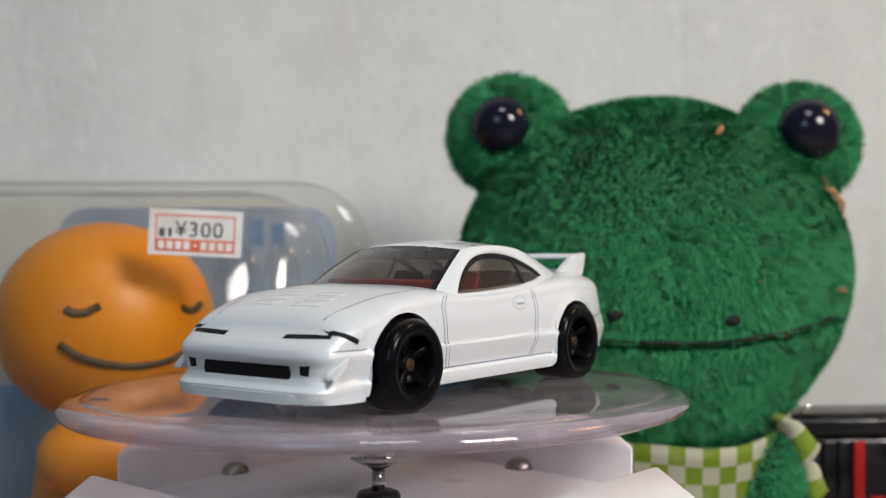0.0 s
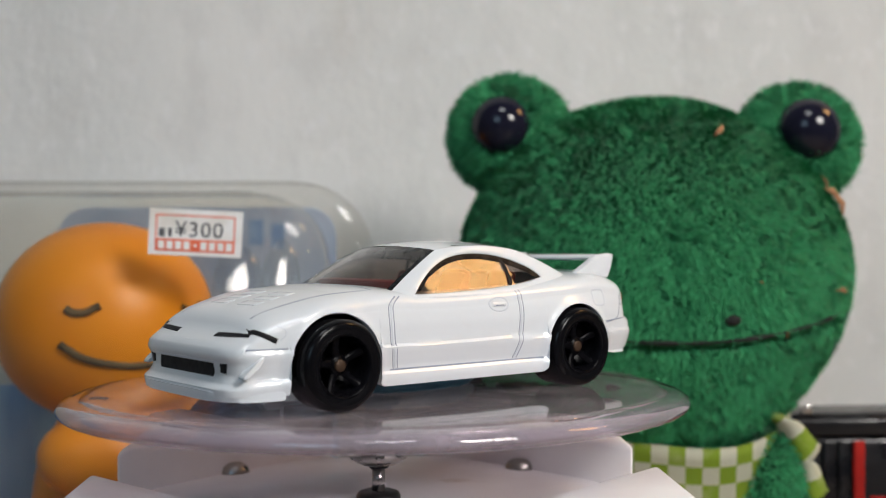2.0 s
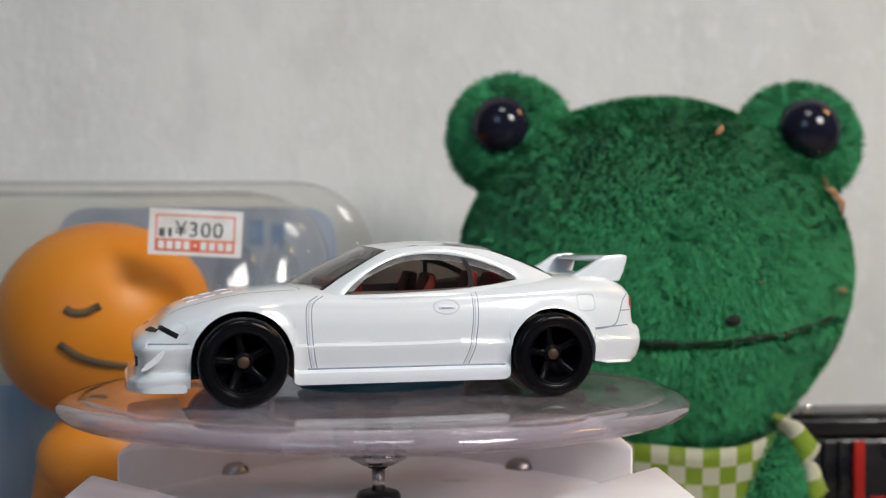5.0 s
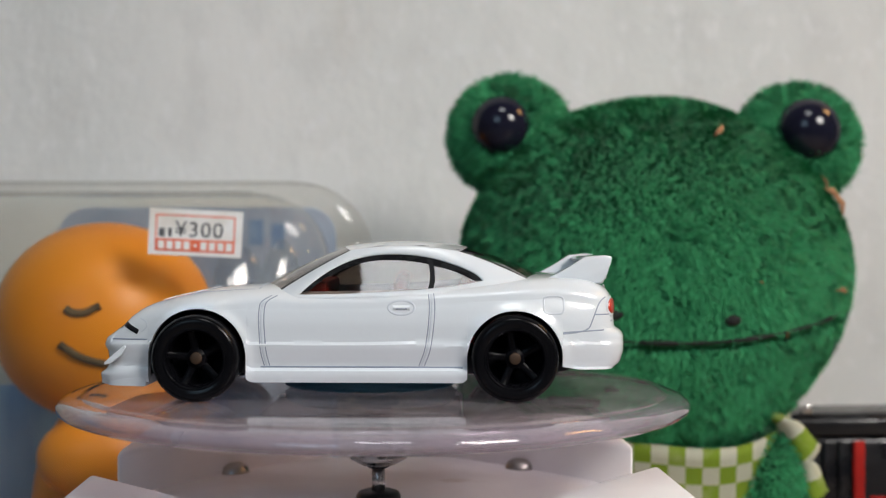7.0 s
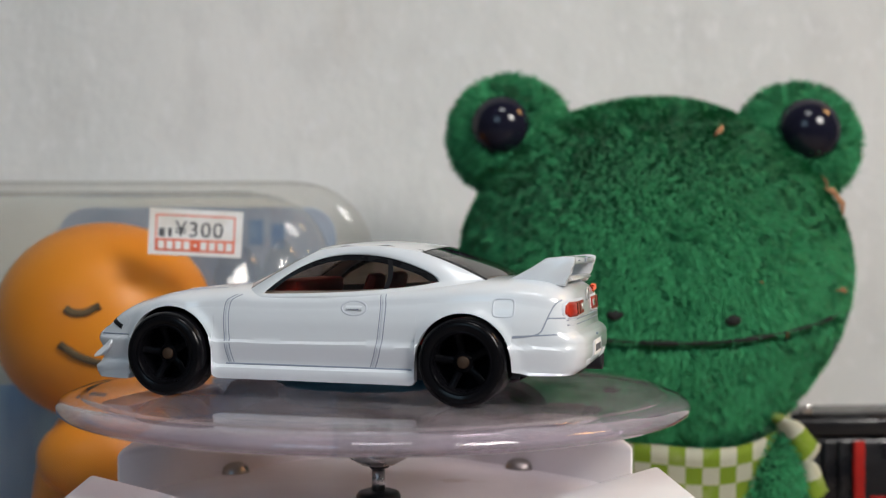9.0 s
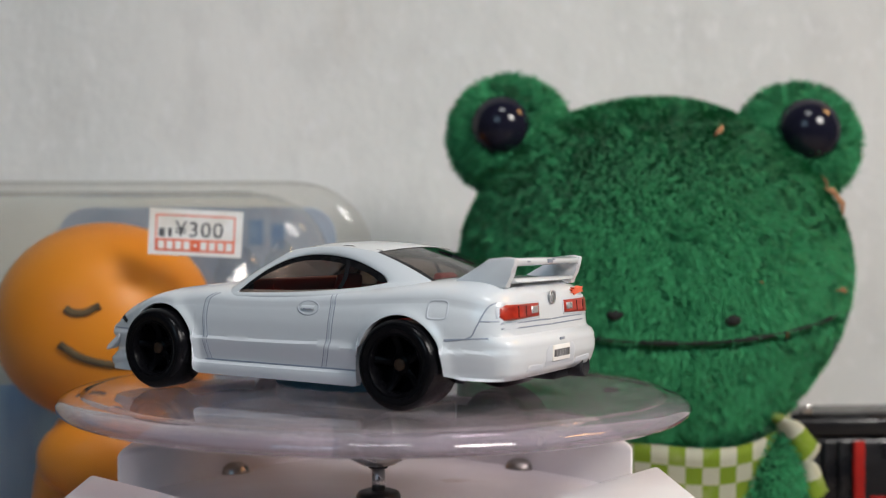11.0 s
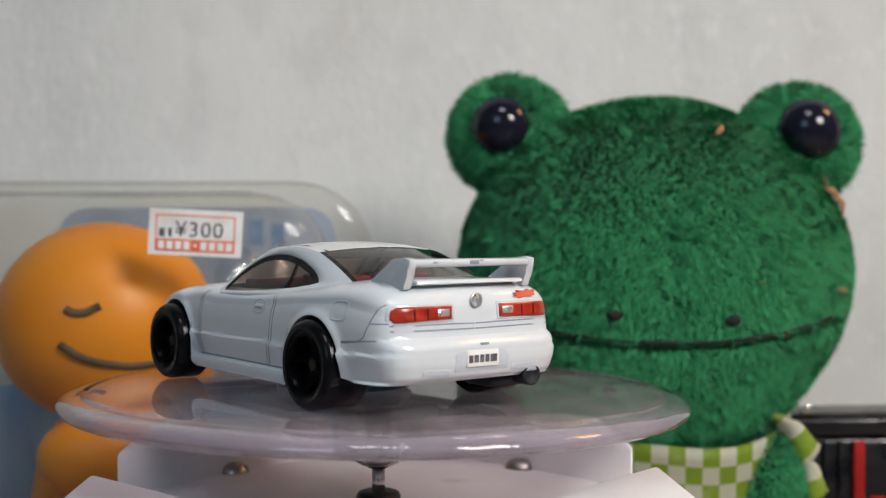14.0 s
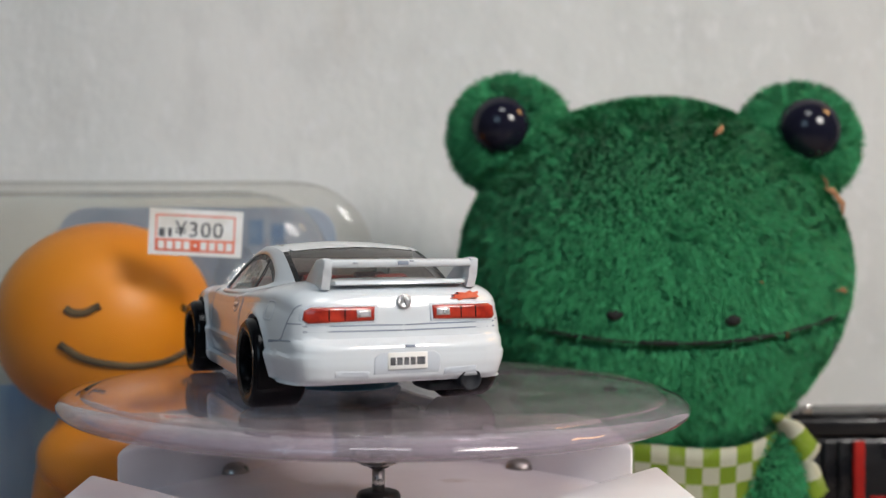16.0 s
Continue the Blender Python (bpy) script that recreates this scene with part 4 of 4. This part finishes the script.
def tube(points, radius, n=8):
    verts, faces = [], []
    p = [Vector(q) for q in points]
    for i, q in enumerate(p):
        t = (p[min(i + 1, len(p) - 1)] - p[max(i - 1, 0)]).normalized()
        a = t.cross(Vector((0, 1, 0.01))).normalized()
        b = t.cross(a)
        r = radius if not callable(radius) else radius(i / (len(p) - 1))
        for k in range(n):
            c = 2 * math.pi * k / n
            verts.append(tuple(q + a * math.cos(c) * r + b * math.sin(c) * r))
    faces = grid_faces(len(p), n, True)
    faces += [tuple(range(n)), tuple(range(len(verts) - n, len(verts)))]
    return verts, faces


def plush_frog():
    frog = thing("plush_frog", pose(0.0615, 0.0735, 0, 0, 0, -7), "green plush frog toy with black eyes and checked neckerchief", "soft toy")
    v, f = blob_mesh(HEAD_C, HEAD_R, HEAD_P)
    v = [head_shape(p) for p in v]
    head = part_mesh("head", v, f, M_FURBASE, frog)
    pts, nrm = blob_points(HEAD_C, HEAD_R, HEAD_P, 200000, 11)
    pts = np.array([head_shape(p) for p in pts])
    # gathers along the middle seam and the mouth fold
    keep = []
    for k, (x, y, z) in enumerate(pts):
        mz = mouth_z(x)
        keep.append(not (abs(x) < 40 and y < 0 and abs(z - mz) < 1.15 and abs(x) < 37.2))
    pts, nrm = pts[keep], nrm[keep]
    away = np.where(pts[:, 0:1] > 0, 1.0, -1.0) * np.exp(-(pts[:, 0:1] / 5.0) ** 2)
    flow = np.concatenate([pts[:, 0:1] * 0.004 + away * 0.2, np.full((len(pts), 1), -0.2), np.full((len(pts), 1), -0.75)], 1)
    fur_coat("fur", pts, nrm, head, 2.2, 0.26, 21, flow)
    for c, seed in (((-32.3, 2.0, 113.2), 31), ((30.8, 2.0, 111.0), 32)):
        r = (11.4, 9.2, 11.2) if c[0] < 0 else (11.1, 9.2, 10.9)
        v, f = blob_mesh(c, r, 2.1, 24, 36)
        ear = part_mesh("eye_mound", v, f, M_FURBASE, frog)
        p2, n2 = blob_points(c, r, 2.1, 24000, seed, facing=-0.45)
        out = p2 - np.array(c) + 0.0
        fl = np.stack([out[:, 0] * 0.08, np.full(len(out), -0.1), out[:, 2] * 0.05 - 0.2], 1)
        fur_coat("fur", p2, n2, ear, 3.0, 0.26, seed + 5, fl)
        ex, ez, er = (-34.0, 114.6, 6.8) if c[0] < 0 else (31.3, 113.0, 7.1)
        v, f = blob_mesh((ex, -5.6, ez), (er, er, er), 2.0, 28, 40)
        part_mesh("eye", v, f, M_EYE, frog, "glossy black plastic eye")
    # Black tube standing in for the dark gap of the mouth fold.
    line = []
    for x in np.linspace(-36.8, 36.8, 70):
        line.append(head_front(x, mouth_z(x), 2.0))
    v, f = tube(line, lambda t: 0.40 + 0.17 * math.sin(t * 37) * math.sin(t * 11))
    part_mesh("mouth_fold_line", v, f, M_THREAD, frog, "black line laid in for the dark of the mouth fold")
    for x, z in ((-11.6, 75.2), (11.7, 74.1)):
        p = head_front(x, z, 1.7)
        v, f = blob_mesh(p, (1.7, 0.9, 1.1), 2.0, 12, 18)
        part_mesh("nostril", v, f, M_THREAD, frog, "black stitched nostril")
    # body and arms
    v, f = blob_mesh((1.5, 3.0, 24.0), (26, 21, 30), 2.4, 30, 44)
    torso = part_mesh("torso", v, f, M_FURBASE, frog)
    p2, n2 = blob_points((1.5, 3.0, 24.0), (26, 21, 30), 2.4, 16000, 51)
    fur_coat("fur", p2, n2, torso, 1.9, 0.35, 52, np.tile([0, -0.1, -0.9], (len(p2), 1)))
    for sx in (-1, 1):
        c, r = (22.8 * sx, -9.0, 34.0), (7.2, 8.5, 17.0)
        v, f = blob_mesh(c, r, 2.2, 24, 32)
        arm = part_mesh("arm", v, f, M_FURBASE, frog)
        p2, n2 = blob_points(c, r, 2.2, 12000, 61 + sx)
        fur_coat("fur", p2, n2, arm, 1.8, 0.3, 63 + sx, np.tile([0.2 * sx, -0.1, -0.9], (len(p2), 1)))
    for sx in (-1, 1):
        c, r = (20 * sx, -16, 9.5), (11, 14, 9.2)
        v, f = blob_mesh(c, r, 2.3, 20, 28)
        part_mesh("leg", v, f, M_FURBASE, frog)
    # neckerchief: a folded band round the neck with a knot at one side
    rows, cols = 10, 60
    verts, uvs = [], []
    for i in range(rows):
        t = i / (rows - 1)
        for j in range(cols):
            s = j / (cols - 1)
            a = -math.pi * (0.06 + 0.88 * s)
            drop = 20.0 * (1 - abs(2 * s - 1) ** 1.6) + 5
            rad_x, rad_y = 27.5 + 1.5 * math.sin(s * 9), 23.8 + 1.4 * math.sin(t * 4 + s * 6)
            z = 47.3 - t * drop + 6.5 * abs(2 * s - 1) ** 2 + 0.5 * math.sin(s * 14)
            verts.append((1.5 + rad_x * math.cos(a), 3 + rad_y * math.sin(a) + 1.2 * t, z))
            uvs.append((s * 80 / 3.8 + 0.15 * t, t * drop / 3.8))
    faces = grid_faces(rows, cols)
    cloth = part_mesh("neckerchief", verts, faces, M_CLOTH, frog, "green and white checked cotton neckerchief")
    layer = cloth.data.uv_layers.new(name="weave")
    for lp in cloth.data.loops:
        layer.data[lp.index].uv = uvs[lp.vertex_index]
    mod = cloth.modifiers.new("cloth", "SOLIDIFY")
    mod.thickness = 0.0008
    for tilt, (ox, oz), ln in ((-40, (21.0, 54.0), 13.0), (-58, (26.0, 46.5), 11.5)):
        verts, uvs = [], []
        for i in range(12):
            t = i / 11
            for j in range(5):
                w = (j / 4 - 0.5) * (2.2 + 1.4 * t)
                x, z = t * ln, w + 0.6 * math.sin(t * 5)
                a = radians(tilt)
                verts.append((ox + x * math.cos(a) - z * math.sin(a), -13.5 + 1.2 * math.sin(t * 4 + j), oz + x * math.sin(a) + z * math.cos(a)))
                uvs.append((x / 4.4 + 0.3, w / 4.4 + 0.5))
        tie = part_mesh("tie_end", verts, grid_faces(12, 5), M_CLOTH, frog)
        layer = tie.data.uv_layers.new(name="weave")
        for lp in tie.data.loops:
            layer.data[lp.index].uv = uvs[lp.vertex_index]
        mod = tie.modifiers.new("cloth", "SOLIDIFY")
        mod.thickness = 0.0014
    return frog


def mouth_z(x):
    k = abs(x) / 36.8
    return 69.6 + 5.0 * k ** 2.2


frog = plush_frog()


def leaf_flake(x, y, z, size, turn, seed):
    rng = random.Random(seed)
    verts = []
    for i in range(6):
        for j in range(3):
            t = i / 5
            w = (j - 1) * size * 0.22 * math.sin(math.pi * (0.12 + 0.8 * t)) * rng.uniform(0.6, 1.3)
            verts.append((t * size - size / 2, w * 0.8 + rng.uniform(-0.1, 0.1), 0.25 * size * math.sin(t * 3) * (1 if j != 1 else 0.6)))
    ob = new("leaf_flake", mesh_of("leaf_flake", verts, grid_faces(6, 3), M_FLAKE))
    ob.matrix_world = pose(x * 0.001, y * 0.001, z * 0.001, 70, turn, rng.uniform(0, 40))
    m = ob.modifiers.new("thickness", "SOLIDIFY")
    m.thickness = 0.0003
    return tagged(ob, "curled brown flake of dry leaf caught in the plush", "leaf flake", "flakes on the frog")


FROG = pose(61.5, 73.5, 0, 0, 0, -7)
for i, (x, z, size, turn, out) in enumerate(((11.5, 112.0, 3.6, -40, 2.6), (36.0, 101.6, 5.0, 80, 6.5), (37.4, 97.6, 6.0, 60, 5.0), (36.8, 99.8, 4.6, 10, 5.5), (36.0, 79.2, 3.3, 10, 2.4), (17.0, 81.5, 1.2, 20, 2.2), (23.5, 71.2, 1.4, -60, 2.2), (34.0, 118.0, 2.0, 70, 8.0))):
    p = FROG @ Vector(head_front(x, z, out))
    leaf_flake(p.x, p.y, p.z, size, turn, i + 3)

# ---------------------------------------------------------------- orange figure in its clear box


def orange_figure():
    """One mesh: round head with drawn closed eyes and smile, body and arms."""
    verts, faces, slots = [], [], []

    def add(v, f, slot):
        k = len(verts)
        verts.extend(v)
        faces.extend(tuple(i + k for i in q) for q in f)
        slots.extend([slot] * len(f))
    c, r = (-58.9, 75.4, 72.6), (22.9, 22.0, 21.4)
    add(*blob_mesh(c, r, 2.05, 40, 60), 0)
    add(*blob_mesh((-57.5, 77, 29), (17.5, 12.5, 28), 2.3, 30, 40), 0)
    add(*blob_mesh((-57.5, 63.5, 45.5), (12.6, 8.5, 8.8), 2.1, 24, 32), 0)
    add(*blob_mesh((-47.5, 66, 38), (8.0, 9, 12), 2.2, 24, 32), 0)
    add(*blob_mesh((-63.5, 63, 27.5), (13.0, 10, 9.5), 2.1, 24, 32), 0)
    add(*blob_mesh((-67.0, 66, 12), (10.5, 12, 11.8), 2.3, 24, 32), 0)
    add(*blob_mesh((-49.0, 70, 14), (9.5, 12, 13.8), 2.3, 24, 32), 0)

    def face(x, z):
        k = 1 - ((x - c[0]) / r[0]) ** 2 - ((z - c[2]) / r[2]) ** 2
        return (x, c[1] - r[1] * math.sqrt(max(k, 0.01)) - 0.12, z)
    for keys in ([(-61.6, 76.6), (-60.0, 75.8), (-57.6, 75.9), (-55.0, 77.2)], [(-40.6, 76.4), (-39.6, 75.6), (-38.4, 75.6), (-37.6, 76.6)], [(-62.8, 69.6), (-58.8, 67.0), (-54.2, 65.6), (-48.5, 64.9), (-43.5, 65.4), (-39.8, 67.2)]):
        line = [face(x, z) for x, z in polyline(keys, 30)]
        add(*tube(line, 0.8, 8), 1)
    ob = new("orange_figure", mesh_of("orange_figure", verts, faces, [M_ORANGE, M_LINE], True, slots))
    return tagged(ob, "orange vinyl figure with round smiling head", "figurine")


figure = orange_figure()


def rounded(x0, x1, z0, z1, r, n=8):
    out = []
    for cx, cz, a0 in ((x1 - r, z1 - r, 0), (x0 + r, z1 - r, 90), (x0 + r, z0 + r, 180), (x1 - r, z0 + r, 270)):
        out += [(cx + r * math.cos(radians(a0 + 90 * k / n)), cz + r * math.sin(radians(a0 + 90 * k / n))) for k in range(n + 1)]
    return out


pack = thing("clear_box", pose(0, 0, 0), "scuffed clear plastic blister box with blue backing card", "toy box")
part("blister_flange", prism_bm(rounded(-128, -1.0, 2, 103.3, 17), "y", 80.2, 106, 4.0, 4, "caps"), M_CLEAR, pack, "scuffed clear plastic shell")
part("blister_front", prism_bm(rounded(-126, -10.5, 2.5, 99.6, 14), "y", 49, 80, 6.5, 5, "caps"), M_CLEAR, pack, "scuffed clear plastic shell")
# Bulges added and tilted so that a lamp glints on them as upright streaks.
for x, z, rx in ((-27.4, 81.0, 4.6), (-18.9, 82.2, 3.6)):
    v, f = blob_mesh((0, 0, 0), (rx, 1.5, 8.0), 2.0, 28, 32)
    part_mesh("glint_bulge", [(x + p[0], 50.2 + p[1] + 0.33 * p[0] + 0.29 * p[2], z + p[2]) for p in v], f, M_BULGE, pack, "clear bulge added to catch a lamp glint")
part("backing_card", prism_bm(rounded(-76, -10, 6, 98, 7), "y", 101.0, 102.0, 0.2, 1, "caps"), M_CARD, pack, "faded blue backing card")
part("tray", prism_bm(rounded(-122, -28, 3.0, 56, 6), "y", 97.5, 100.2, 0.4, 2, "caps"), M_TRAY, pack, "glossy blue inner tray")
for y0, y1, z0 in ((-31, -27.5, 89), (-25.5, -22.5, 88)):
    part("faded_lettering", box_bm(y0, y1, 100.75, 100.98, z0, z0 + 6, 0.05, 1), M_FADED, pack)

# ---------------------------------------------------------------- price label
tag = thing("price_label", pose(-0.0353, 0.04865, 0.0915, 0, 2.9, 0), "white price label with orange-red border and band", "label")
part("paper", box_bm(-9.0, 9.0, -0.1, 0.1, -4.5, 4.5, 0.05, 1), M_PAPER, tag)


def label_bar(name, x0, x1, z0, z1, mat, y=-0.16):
    part(name, box_bm(x0, x1, y - 0.03, y + 0.03, z0, z1, 0.01, 1), mat, tag)


label_bar("band", -7.7, 7.6, -3.7, -1.3, M_ORANGEINK)
label_bar("border", -7.7, 7.6, 3.15, 3.4, M_ORANGEINK)
label_bar("border", -7.7, -7.45, -1.3, 3.2, M_ORANGEINK)
label_bar("border", 7.35, 7.6, -1.3, 3.2, M_ORANGEINK)
for k in range(9):
    x0 = -7.1 + k * 1.63
    if k == 4:
        label_bar("brand_bar", x0 + 0.35, x0 + 0.9, -2.75, -2.2, M_PAPER, -0.22)
    else:
        label_bar("brand_bar", x0, x0 + 1.2, -3.3, -1.7, M_PAPER, -0.22)
txt = bpy.data.curves.new("price", "FONT")
txt.body = "\u00a5300"
txt.size = 0.0042
txt.extrude = 0.00003
txt.space_character = 1.12
txt.materials.append(M_INK)
price = new("price_figures", txt)
price.parent = tag
price.matrix_local = pose(-0.0040, -0.00017, -0.0008, 90, 0, 0)
label_bar("date_mark", -7.0, -5.9, -0.9, 0.7, M_INK)
label_bar("date_mark", -5.2, -4.6, -0.9, 0.8, M_INK)

# ---------------------------------------------------------------- black case behind
case = thing("black_case", pose(0, 0, 0), "glossy black display case with red side panel", "display case")
part("body", box_bm(97, 170, 84, 99, 0, 44.0, 2.0, 3), M_CASE, case)
part("lid", prism_bm([(83.2, 44.2), (83.0, 47.6), (84.5, 49.2), (98, 49.2), (99.6, 47.6), (99.6, 44.2)], "x", 96, 171, 0.5, 2), M_CASE, case)
part("red_panel", box_bm(110.3, 113.0, 82.7, 83.9, 1.5, 43.0, 0.3), M_REDCASE, case, "red front strip")
part("red_panel", box_bm(114.5, 160, 83.2, 84.1, 1.5, 30.0, 0.3), M_REDCASE, case, "red front panel")
for x in (99.5, 103.2, 106.8):
    part("rib", box_bm(x, x + 1.1, 82.9, 84.4, 2, 43, 0.4), M_CASE, case)
# Small bright block added for the pale spot above the lid.
part("bright_block", box_bm(98.5, 101.0, 83.6, 85.5, 49.3, 51.2, 0.5, 2), M_STEEL, case, "small bright block on the lid")

# ---------------------------------------------------------------- turning
TURN = [(0.0, 54.58), (0.5, 50.98), (1.0, 46.98), (1.5, 43.23), (2.0, 39.28), (2.5, 35.43), (3.0, 31.44), (3.5, 27.64), (4.0, 23.74), (4.5, 19.79), (5.0, 15.84), (5.5, 11.84), (6.0, 7.85), (6.5, 3.9), (7.0, 0.0), (7.5, -3.9), (8.0, -7.8), (8.5, -11.72), (9.0, -15.59), (9.5, -19.54), (10.0, -23.49), (10.5, -27.44), (11.0, -31.44), (11.5, -35.38), (12.0, -39.32), (12.5, -42.09), (13.0, -44.51), (13.5, -48.66), (14.0, -52.36), (14.5, -56.26), (15.0, -60.21), (15.5, -64.11), (16.0, -67.97)]


def motions():
    spin = [(t, pose(0, 0, DISC_Z * 0.001, 0, 0, a)) for t, a in TURN]
    walk(plate, spin)
    walk(car, [(t, m @ pose(-0.0015, -0.0079, 0, 0, 0.25, -3.2)) for t, m in spin])
    walk(putty, [(t, m @ pose(-0.001, -0.006, 0, 0, 0, -3.2)) for t, m in spin])


motions()
